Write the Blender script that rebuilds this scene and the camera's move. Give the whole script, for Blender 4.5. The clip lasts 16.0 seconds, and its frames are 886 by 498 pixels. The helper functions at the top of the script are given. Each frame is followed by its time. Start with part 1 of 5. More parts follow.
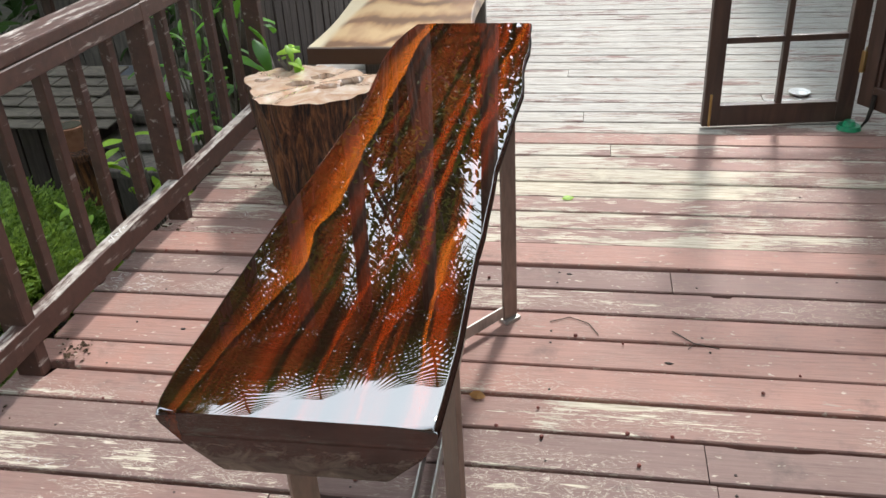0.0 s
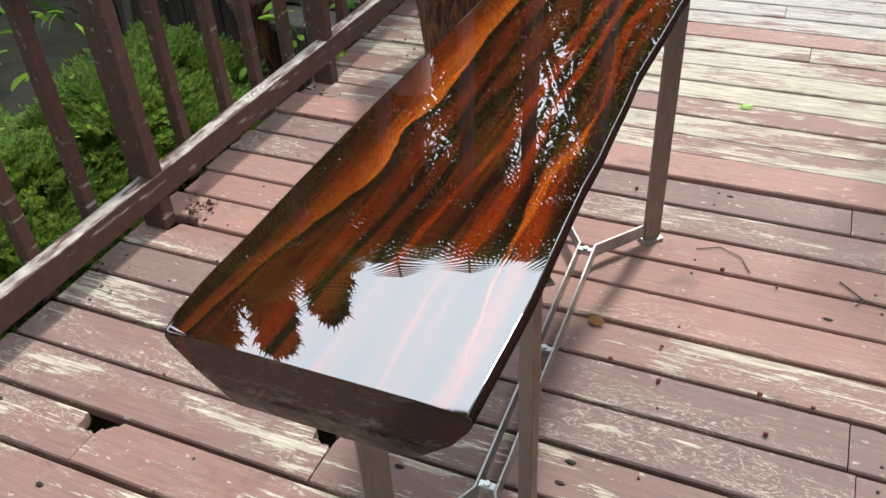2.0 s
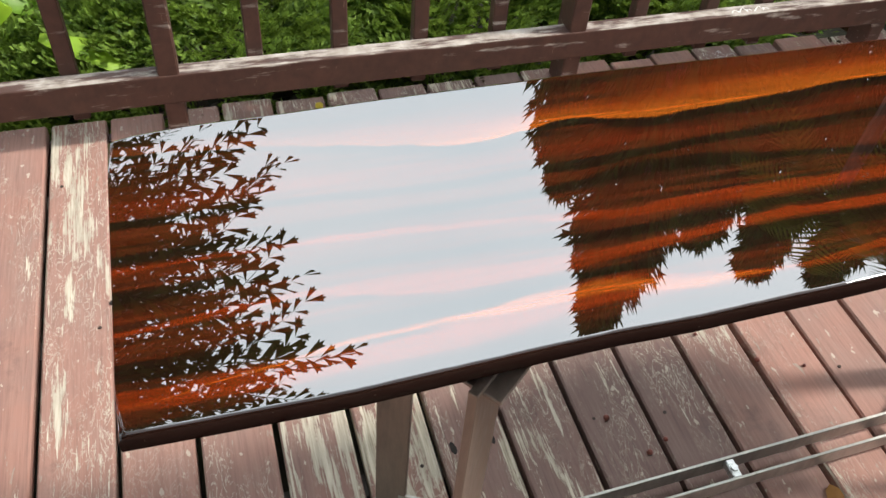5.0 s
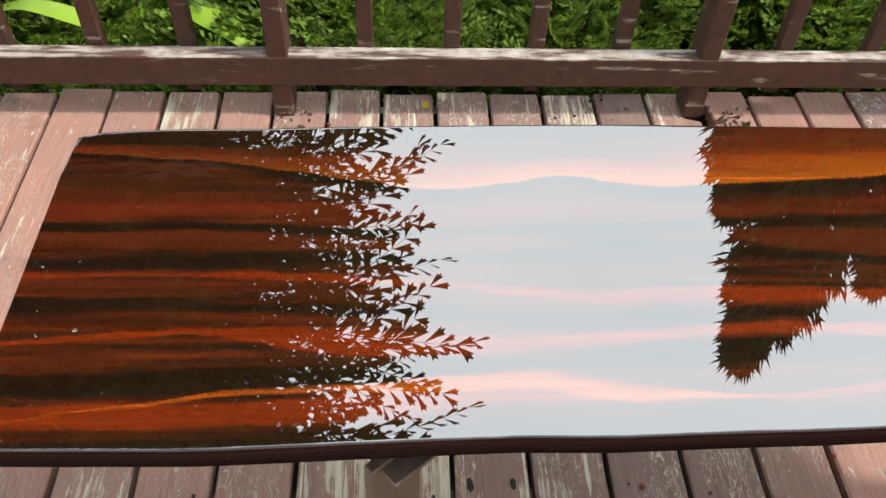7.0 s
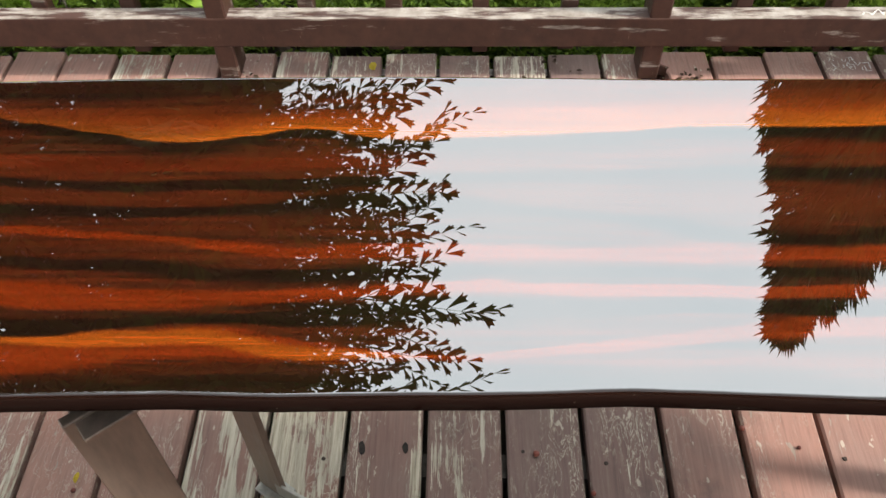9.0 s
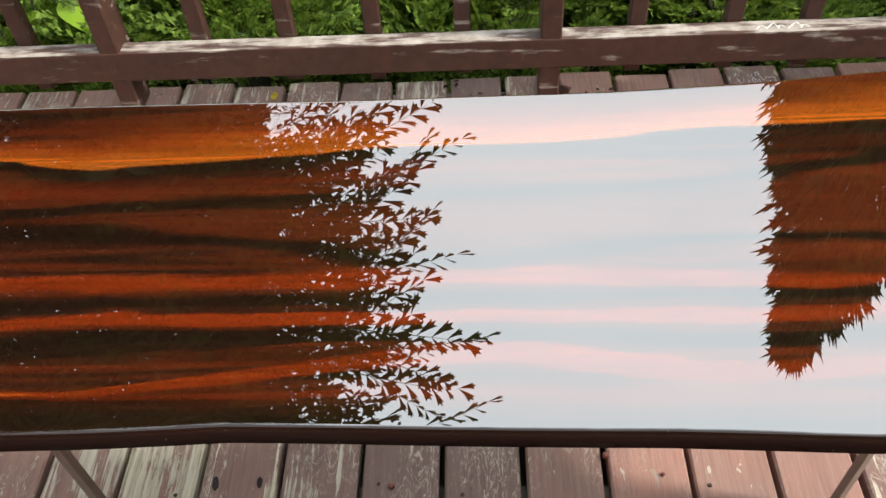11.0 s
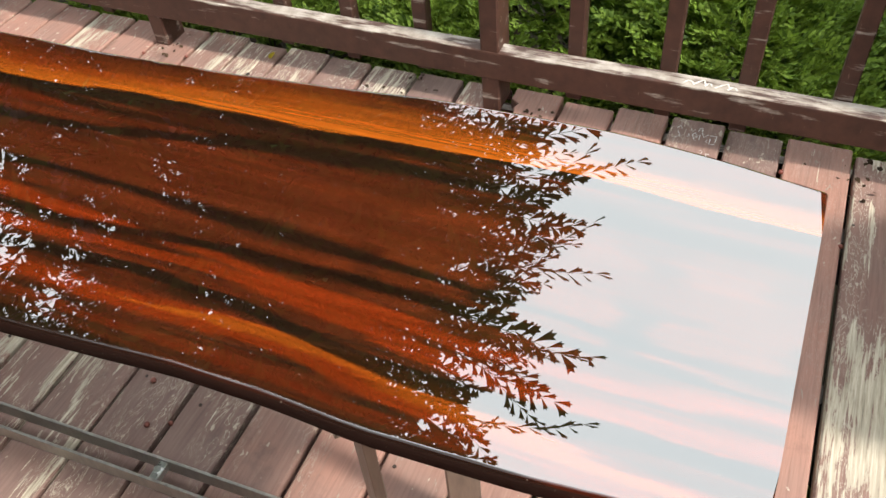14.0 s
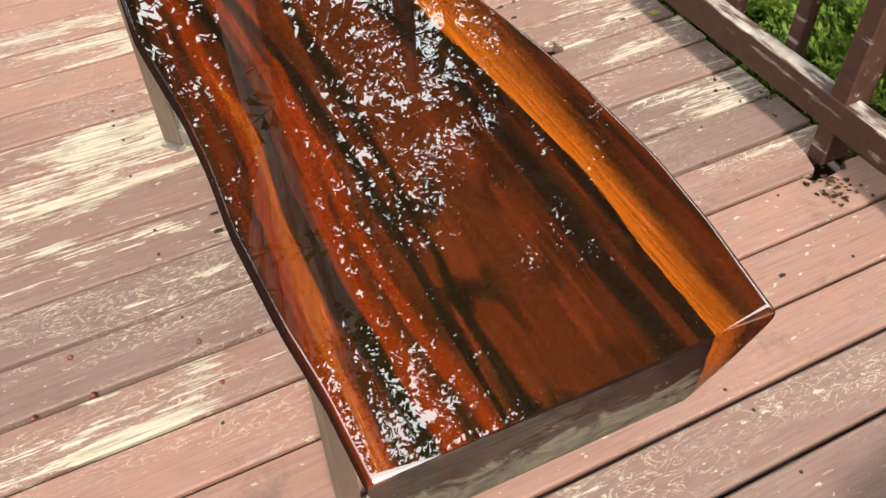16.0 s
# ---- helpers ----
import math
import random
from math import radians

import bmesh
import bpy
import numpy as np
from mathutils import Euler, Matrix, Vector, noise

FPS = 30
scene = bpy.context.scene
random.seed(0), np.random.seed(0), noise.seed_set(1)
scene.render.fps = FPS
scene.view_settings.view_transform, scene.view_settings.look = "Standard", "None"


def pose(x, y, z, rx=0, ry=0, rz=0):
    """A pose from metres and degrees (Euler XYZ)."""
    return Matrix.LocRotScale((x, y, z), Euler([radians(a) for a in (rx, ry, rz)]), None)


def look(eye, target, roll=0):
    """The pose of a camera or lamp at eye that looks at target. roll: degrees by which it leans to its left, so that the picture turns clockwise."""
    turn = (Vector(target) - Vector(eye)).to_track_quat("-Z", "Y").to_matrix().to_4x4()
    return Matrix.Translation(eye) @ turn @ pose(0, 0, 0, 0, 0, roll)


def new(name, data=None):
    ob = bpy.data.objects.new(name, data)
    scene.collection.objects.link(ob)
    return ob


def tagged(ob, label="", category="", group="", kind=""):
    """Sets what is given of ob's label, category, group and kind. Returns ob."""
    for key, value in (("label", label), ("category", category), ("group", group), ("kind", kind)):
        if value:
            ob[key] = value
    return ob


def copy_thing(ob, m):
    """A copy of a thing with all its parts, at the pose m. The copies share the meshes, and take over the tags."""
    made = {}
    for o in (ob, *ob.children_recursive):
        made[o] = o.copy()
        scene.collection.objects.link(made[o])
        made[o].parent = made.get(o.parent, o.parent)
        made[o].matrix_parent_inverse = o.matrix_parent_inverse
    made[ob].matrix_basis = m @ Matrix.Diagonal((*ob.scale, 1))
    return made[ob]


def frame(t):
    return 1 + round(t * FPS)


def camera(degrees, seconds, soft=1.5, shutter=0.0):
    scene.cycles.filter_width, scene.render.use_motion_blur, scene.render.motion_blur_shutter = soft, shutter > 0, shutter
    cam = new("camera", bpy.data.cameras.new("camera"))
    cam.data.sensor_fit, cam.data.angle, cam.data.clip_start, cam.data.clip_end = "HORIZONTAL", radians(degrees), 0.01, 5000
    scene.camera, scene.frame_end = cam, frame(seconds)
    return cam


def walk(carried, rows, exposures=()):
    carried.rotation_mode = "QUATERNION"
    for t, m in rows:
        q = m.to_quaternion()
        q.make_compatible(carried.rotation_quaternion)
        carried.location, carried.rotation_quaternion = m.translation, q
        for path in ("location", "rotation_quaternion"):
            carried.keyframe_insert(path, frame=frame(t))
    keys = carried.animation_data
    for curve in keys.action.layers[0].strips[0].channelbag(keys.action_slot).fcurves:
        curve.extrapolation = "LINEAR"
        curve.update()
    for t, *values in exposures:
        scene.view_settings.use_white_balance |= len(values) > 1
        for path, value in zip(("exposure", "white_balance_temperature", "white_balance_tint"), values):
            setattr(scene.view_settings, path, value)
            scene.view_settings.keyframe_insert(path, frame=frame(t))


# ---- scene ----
cam = camera(55.7, 16.0)
PATH = [
    (0, (1.032, 0.597, 1.497), (0.697, 2.313, 0.527), -3.4),
    (0.5, (1.035, 0.609, 1.476), (0.683, 2.276, 0.428), -3.8),
    (1, (1.031, 0.634, 1.461), (0.661, 2.247, 0.338), -3.8),
    (1.5, (1.042, 0.724, 1.444), (0.557, 2.278, 0.281), -3.9),
    (2, (1.078, 0.841, 1.433), (0.396, 2.289, 0.233), -3.5),
    (2.5, (1.135, 0.931, 1.422), (0.316, 2.265, 0.178), -0.9),
    (3, (1.144, 1.004, 1.415), (0.247, 2.241, 0.125), 2.2),
    (3.5, (1.156, 1.127, 1.403), (0.141, 2.199, 0.055), 4.0),
    (4, (1.164, 1.248, 1.399), (0.039, 2.097, -0.019), 2.9),
    (4.5, (1.204, 1.35, 1.398), (-0.017, 2.008, -0.043), 4.6),
    (5, (1.234, 1.423, 1.403), (-0.064, 1.893, -0.045), 5.3),
    (7.5, (1.16, 1.702, 1.397), (-0.163, 1.754, -0.102), 2.2),
    (8, (1.157, 1.782, 1.392), (-0.143, 1.788, -0.128), 1.5),
    (8.5, (1.157, 1.859, 1.383), (-0.126, 1.824, -0.151), -0.2),
    (9, (1.167, 1.93, 1.376), (-0.118, 1.886, -0.157), -1.2),
    (9.5, (1.174, 2.0, 1.378), (-0.117, 1.951, -0.15), -2.6),
    (10, (1.141, 2.079, 1.363), (-0.171, 2.037, -0.146), -2.6),
    (12.5, (1.153, 2.566, 1.343), (-0.17, 2.304, -0.133), -5.7),
    (13, (1.125, 2.729, 1.35), (-0.169, 2.387, -0.136), -5.4),
    (13.5, (1.105, 2.874, 1.365), (-0.154, 2.413, -0.119), -6.0),
    (14, (1.125, 3.07, 1.388), (-0.101, 2.452, -0.066), -5.7),
    (14.5, (1.141, 3.198, 1.393), (-0.011, 2.427, -0.049), -5.6),
    (15, (1.077, 3.257, 1.388), (0.032, 2.335, -0.046), -3.6),
    (15.5, (0.981, 3.329, 1.385), (0.157, 2.236, -0.072), -2.8),
    (16, (0.911, 3.408, 1.387), (0.343, 2.184, -0.089), -1.6),
]
EXPOSURE = [(0.0, 0.62, 6150, 10), (2.5, 0.62, 6150, 10), (5.0, 0.64, 6500, 10), (9.0, 0.65, 6650, 10), (13.0, 0.63, 6650, 10), (14.5, 0.86, 6850, 10), (16.0, 0.79, 7000, 10)]
walk(cam, [(t, look(eye, target, roll)) for t, eye, target, roll in PATH], EXPOSURE)

# ---- world and sun ----
SUN_AZ, SUN_EL = 9.0, 47.0          # degrees from +y towards +x, and up
world = bpy.data.worlds.new("sky")
scene.world = world
world.use_nodes = True
wn, wl = world.node_tree.nodes, world.node_tree.links
wn.clear()
w_out, w_bg = wn.new("ShaderNodeOutputWorld"), wn.new("ShaderNodeBackground")
sky = wn.new("ShaderNodeTexSky")
sky.sky_type, sky.sun_disc = "NISHITA", False
sky.sun_elevation, sky.sun_rotation = radians(SUN_EL), radians(SUN_AZ)
sky.air_density, sky.dust_density = 1.0, 4.0
w_tc, w_map, w_noise = wn.new("ShaderNodeTexCoord"), wn.new("ShaderNodeMapping"), wn.new("ShaderNodeTexNoise")
w_map.inputs["Scale"].default_value = (1.0, 1.6, 4.0)
w_noise.inputs["Scale"].default_value, w_noise.inputs["Detail"].default_value = 1.6, 4.0
w_ramp = wn.new("ShaderNodeValToRGB")
w_ramp.color_ramp.elements[0].position, w_ramp.color_ramp.elements[1].position = 0.36, 0.66
w_ramp.color_ramp.elements[0].color = (1.60, 1.79, 1.88, 1)
w_ramp.color_ramp.elements[1].color = (1.74, 1.87, 1.94, 1)
w_mix = wn.new("ShaderNodeMix")
w_mix.data_type = "RGBA"
w_mix.inputs["Factor"].default_value = 0.85
SKY_LEVEL = 1.0
w_bg.inputs["Strength"].default_value = SKY_LEVEL
w_scale = wn.new("ShaderNodeVectorMath")
w_scale.operation = "SCALE"
w_scale.inputs["Scale"].default_value = 0.12
wl.new(sky.outputs[0], w_scale.inputs[0])
wl.new(w_tc.outputs["Generated"], w_map.inputs[0])
wl.new(w_map.outputs[0], w_noise.inputs["Vector"])
wl.new(w_noise.outputs["Fac"], w_ramp.inputs[0])
wl.new(w_scale.outputs[0], w_mix.inputs["A"])
wl.new(w_ramp.outputs[0], w_mix.inputs["B"])
wl.new(w_mix.outputs["Result"], w_bg.inputs["Color"])
wl.new(w_bg.outputs[0], w_out.inputs[0])

sun_data = bpy.data.lights.new("sun", "SUN")
sun_data.energy, sun_data.angle, sun_data.color = 3.1, radians(6.0), (1.0, 0.955, 0.89)
sun = new("sun", sun_data)
sa, se = radians(SUN_AZ), radians(SUN_EL)
sun_way = Vector((math.sin(sa) * math.cos(se), math.cos(sa) * math.cos(se), math.sin(se)))
sun.matrix_world = look(sun_way * 30, (0, 0, 0))

# ---- materials ----
class Nodes:
    """A short way to write node materials."""

    def __init__(self, name):
        self.m = bpy.data.materials.new(name)
        self.m.use_nodes = True
        self.n, self.l = self.m.node_tree.nodes, self.m.node_tree.links
        self.b = self.n["Principled BSDF"]

    def add(self, kind, ins=(), operation=None):
        nd = self.n.new(kind)
        if operation:
            nd.operation = operation
        for k, v in dict(ins).items():
            self.put(nd.inputs[k], v)
        return nd

    def put(self, socket, v):
        if hasattr(v, "links"):
            self.l.new(v, socket)
        else:
            socket.default_value = v

    def coords(self, scale=(1, 1, 1), kind="Object", turn=(0, 0, 0)):
        tc = self.add("ShaderNodeTexCoord")
        return self.add("ShaderNodeMapping", {"Vector": tc.outputs[kind], "Scale": scale, "Rotation": turn}).outputs[0]

    def world(self, scale=(1, 1, 1)):
        g = self.add("ShaderNodeNewGeometry")
        return self.add("ShaderNodeMapping", {"Vector": g.outputs["Position"], "Scale": scale}).outputs[0]

    def noise(self, vec, scale, detail=4.0, rough=0.55, warp=0.0):
        return self.add("ShaderNodeTexNoise", {"Vector": vec, "Scale": scale, "Detail": detail, "Roughness": rough, "Distortion": warp}).outputs["Fac"]

    def ramp(self, fac, stops, mode="LINEAR"):
        r = self.add("ShaderNodeValToRGB", {"Fac": fac})
        r.color_ramp.interpolation = mode
        e = r.color_ramp.elements
        while len(e) < len(stops):
            e.new(0.5)
        for el, (p, c) in zip(e, stops):
            el.position = p
            el.color = (*c, 1) if len(c) == 3 else c
        return r.outputs["Color"]

    def grey(self, fac, lo, hi, a=0.0, b=1.0):
        return self.add("ShaderNodeMapRange", {"Value": fac, "From Min": lo, "From Max": hi, "To Min": a, "To Max": b}).outputs["Result"]

    def mix(self, fac, a, b, blend="MIX"):
        m = self.add("ShaderNodeMix")
        m.data_type, m.blend_type = "RGBA", blend
        self.put(m.inputs["Factor"], fac)
        self.put(m.inputs["A"], a if hasattr(a, "links") else (*a, 1))
        self.put(m.inputs["B"], b if hasattr(b, "links") else (*b, 1))
        return m.outputs["Result"]

    def math(self, op, a, b=0.0, c=0.0, clamp=False):
        nd = self.add("ShaderNodeMath", {0: a, 1: b, 2: c}, operation=op)
        nd.use_clamp = clamp
        return nd.outputs[0]

    def bump(self, height, strength=0.3, dist=0.002, normal=None):
        ins = {"Height": height, "Strength": strength, "Distance": dist}
        if normal is not None:
            ins["Normal"] = normal
        return self.add("ShaderNodeBump", ins).outputs["Normal"]

    def done(self, color, rough=0.5, metal=0.0, normal=None, **more):
        self.put(self.b.inputs["Base Color"], color if hasattr(color, "links") else (*color, 1))
        self.put(self.b.inputs["Roughness"], rough)
        self.put(self.b.inputs["Metallic"], metal)
        if normal is not None:
            self.put(self.b.inputs["Normal"], normal)
        for k, v in more.items():
            self.put(self.b.inputs[k.replace("_", " ")], v)
        return self.m


def deck_material():
    """Old brown paint over grey timber: paint flakes along the grain; a board's own colour holds its wear by the rail, its tint and its wear further out."""
    k = Nodes("weathered_deck_paint")
    info = k.add("ShaderNodeObjectInfo")
    sep = k.add("ShaderNodeSeparateColor", {"Color": info.outputs["Color"]})
    wear, tint = sep.outputs["Red"], sep.outputs["Green"]
    g = k.add("ShaderNodeNewGeometry")
    shift = k.add("ShaderNodeVectorMath", {0: (37.0, 11.0, 5.0), "Scale": info.outputs["Random"]}, operation="SCALE").outputs[0]
    pos = k.add("ShaderNodeVectorMath", {0: g.outputs["Position"], 1: shift}, operation="ADD").outputs[0]
    fine = k.add("ShaderNodeMapping", {"Vector": pos, "Scale": (5.0, 90.0, 90.0)}).outputs[0]
    flakes = k.noise(k.add("ShaderNodeMapping", {"Vector": pos, "Scale": (3.4, 13.0, 13.0)}).outputs[0], 1.7, 9.0, 0.70, 0.35)
    grain = k.noise(fine, 1.5, 5.0, 0.7, 0.25)
    broad = k.noise(pos, 2.3, 3.0, 0.5)
    streak = k.noise(k.add("ShaderNodeMapping", {"Vector": pos, "Scale": (1.5, 22.0, 8.0)}).outputs[0], 1.4, 6.0, 0.65, 1.2)
    splinter = k.noise(k.add("ShaderNodeMapping", {"Vector": pos, "Scale": (9.0, 170.0, 170.0)}).outputs[0], 1.0, 5.0, 0.7, 0.15)
    mixf = k.math("ADD", k.math("MULTIPLY", flakes, 0.38), k.math("ADD", k.math("MULTIPLY", streak, 0.28), k.math("ADD", k.math("MULTIPLY", grain, 0.26), k.math("MULTIPLY", splinter, 0.18))))
    across = k.grey(k.add("ShaderNodeSeparateXYZ", {"Vector": g.outputs["Position"]}).outputs["X"], -0.35, 0.75)
    wear = k.math("ADD", k.math("MULTIPLY", wear, k.math("SUBTRACT", 1.0, across)), k.math("MULTIPLY", sep.outputs["Blue"], across))
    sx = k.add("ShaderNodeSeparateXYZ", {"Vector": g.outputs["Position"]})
    # bare timber thins out towards the house, partly roof shade put into the colour
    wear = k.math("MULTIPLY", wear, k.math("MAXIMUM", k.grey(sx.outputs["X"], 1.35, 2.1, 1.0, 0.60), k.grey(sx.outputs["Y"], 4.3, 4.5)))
    patch = k.noise(k.add("ShaderNodeMapping", {"Vector": pos, "Scale": (1.6, 4.5, 4.5)}).outputs[0], 1.3, 4.0, 0.55)
    level = k.grey(wear, 0.0, 1.0, 0.79, 0.425)
    lvl = k.math("ADD", level, k.grey(patch, 0.32, 0.68, 0.085, -0.085))
    bare = k.grey(k.math("SUBTRACT", mixf, lvl), -0.008, 0.012)
    paint_a = k.mix(tint, (0.165, 0.108, 0.095), (0.365, 0.190, 0.146))
    fade = k.noise(pos, 9.0, 5.0, 0.6)
    paint = k.mix(k.grey(fade, 0.35, 0.75, 0.0, 0.5), paint_a, (0.240, 0.176, 0.155))
    paint = k.mix(k.grey(grain, 0.42, 0.72, 0.0, 0.30), paint, (0.060, 0.038, 0.032))
    chips = k.grey(k.noise(k.add("ShaderNodeMapping", {"Vector": pos, "Scale": (16.0, 60.0, 60.0)}).outputs[0], 1.0, 4.0, 0.6, 0.5), 0.66, 0.69, 0.0, 0.8)
    paint = k.mix(chips, paint, (0.30, 0.25, 0.20))
    wood = k.ramp(k.math("ADD", k.math("MULTIPLY", grain, 0.6), k.math("MULTIPLY", splinter, 0.4)), [(0.30, (0.060, 0.050, 0.040)), (0.44, (0.36, 0.305, 0.228)), (0.62, (0.64, 0.565, 0.445))])
    wood = k.mix(k.grey(broad, 0.4, 0.75, 0.0, 0.5), wood, (0.34, 0.305, 0.265), "MIX")
    wood = k.mix(k.grey(sx.outputs["Y"], 3.9, 4.7, 0.0, 0.7), wood, k.ramp(grain, [(0.25, (0.16, 0.145, 0.135)), (0.6, (0.50, 0.475, 0.45))]))
    dirt = k.grey(k.noise(pos, 5.5, 6.0, 0.7), 0.58, 0.75, 0.0, 0.55)
    spots = k.grey(k.noise(k.add("ShaderNodeMapping", {"Vector": pos, "Scale": (30.0, 55.0, 55.0)}).outputs[0], 1.0, 3.0, 0.55), 0.675, 0.705, 0.0, 0.75)
    crack = k.math("ABSOLUTE", k.math("SUBTRACT", k.noise(k.add("ShaderNodeMapping", {"Vector": pos, "Scale": (9.0, 26.0, 26.0)}).outputs[0], 1.6, 5.0, 0.6, 1.6), 0.5))
    lines = k.math("MULTIPLY", k.grey(crack, 0.007, 0.017, 1.0, 0.0), k.math("MULTIPLY", k.grey(patch, 0.44, 0.54), k.grey(wear, 0.22, 0.36)))
    paint = k.mix(k.math("MULTIPLY", lines, 0.85), paint, (0.46, 0.40, 0.32))
    col = k.mix(bare, paint, wood)
    col = k.mix(spots, col, (0.50, 0.43, 0.34))
    col = k.mix(dirt, col, (0.055, 0.045, 0.04))
    fibre = k.noise(k.add("ShaderNodeMapping", {"Vector": pos, "Scale": (7.0, 210.0, 210.0)}).outputs[0], 1.0, 4.0, 0.65, 0.4)
    col = k.mix(k.grey(fibre, 0.54, 0.74, 0.0, 0.28), col, (0.045, 0.032, 0.027))
    col = k.mix(k.grey(fibre, 0.44, 0.28, 0.0, 0.16), col, (0.36, 0.29, 0.24))
    h = k.math("ADD", k.math("MULTIPLY", bare, -0.55), k.math("MULTIPLY", grain, 0.5))
    rough = k.math("ADD", k.grey(bare, 0, 1, 0.62, 0.88), k.grey(fade, 0.3, 0.7, -0.06, 0.10))
    return k.done(col, rough, normal=k.bump(h, 0.55, 0.0022), Specular_IOR_Level=k.grey(bare, 0, 1, 0.17, 0.10))


def rail_material():
    k = Nodes("brown_railing_paint")
    pos = k.world((1, 1, 1))
    long = k.world((12, 1.8, 12))
    up = k.world((10, 10, 2.0))
    n1, n2, grain = k.noise(long, 3.0, 7.0, 0.65), k.noise(pos, 26.0, 6.0, 0.6), k.noise(up, 9.0, 5.0, 0.6)
    g = k.add("ShaderNodeNewGeometry")
    nz = k.add("ShaderNodeSeparateXYZ", {"Vector": g.outputs["Normal"]}).outputs["Z"]
    worn = k.grey(k.math("ADD", n1, k.math("MULTIPLY", nz, k.grey(k.add("ShaderNodeSeparateXYZ", {"Vector": g.outputs["Position"]}).outputs["Z"], 0.3, 0.7, 0.165, 0.08))), 0.60, 0.70)
    paint = k.ramp(n2, [(0.3, (0.044, 0.018, 0.012)), (0.7, (0.078, 0.032, 0.021))])
    paint = k.mix(k.grey(grain, 0.4, 0.8, 0.0, 0.35), paint, (0.070, 0.030, 0.020))
    bare = k.ramp(n2, [(0.3, (0.22, 0.18, 0.15)), (0.7, (0.46, 0.41, 0.36))])
    scr = k.grey(k.noise(k.world((60, 60, 9)), 2.0, 3.0, 0.5), 0.70, 0.74, 0.0, 0.6)
    col = k.mix(scr, k.mix(worn, paint, bare), (0.24, 0.16, 0.12))
    return k.done(col, k.grey(worn, 0, 1, 0.58, 0.85), normal=k.bump(k.math("SUBTRACT", n2, k.math("MULTIPLY", worn, 0.6)), 0.4, 0.002))


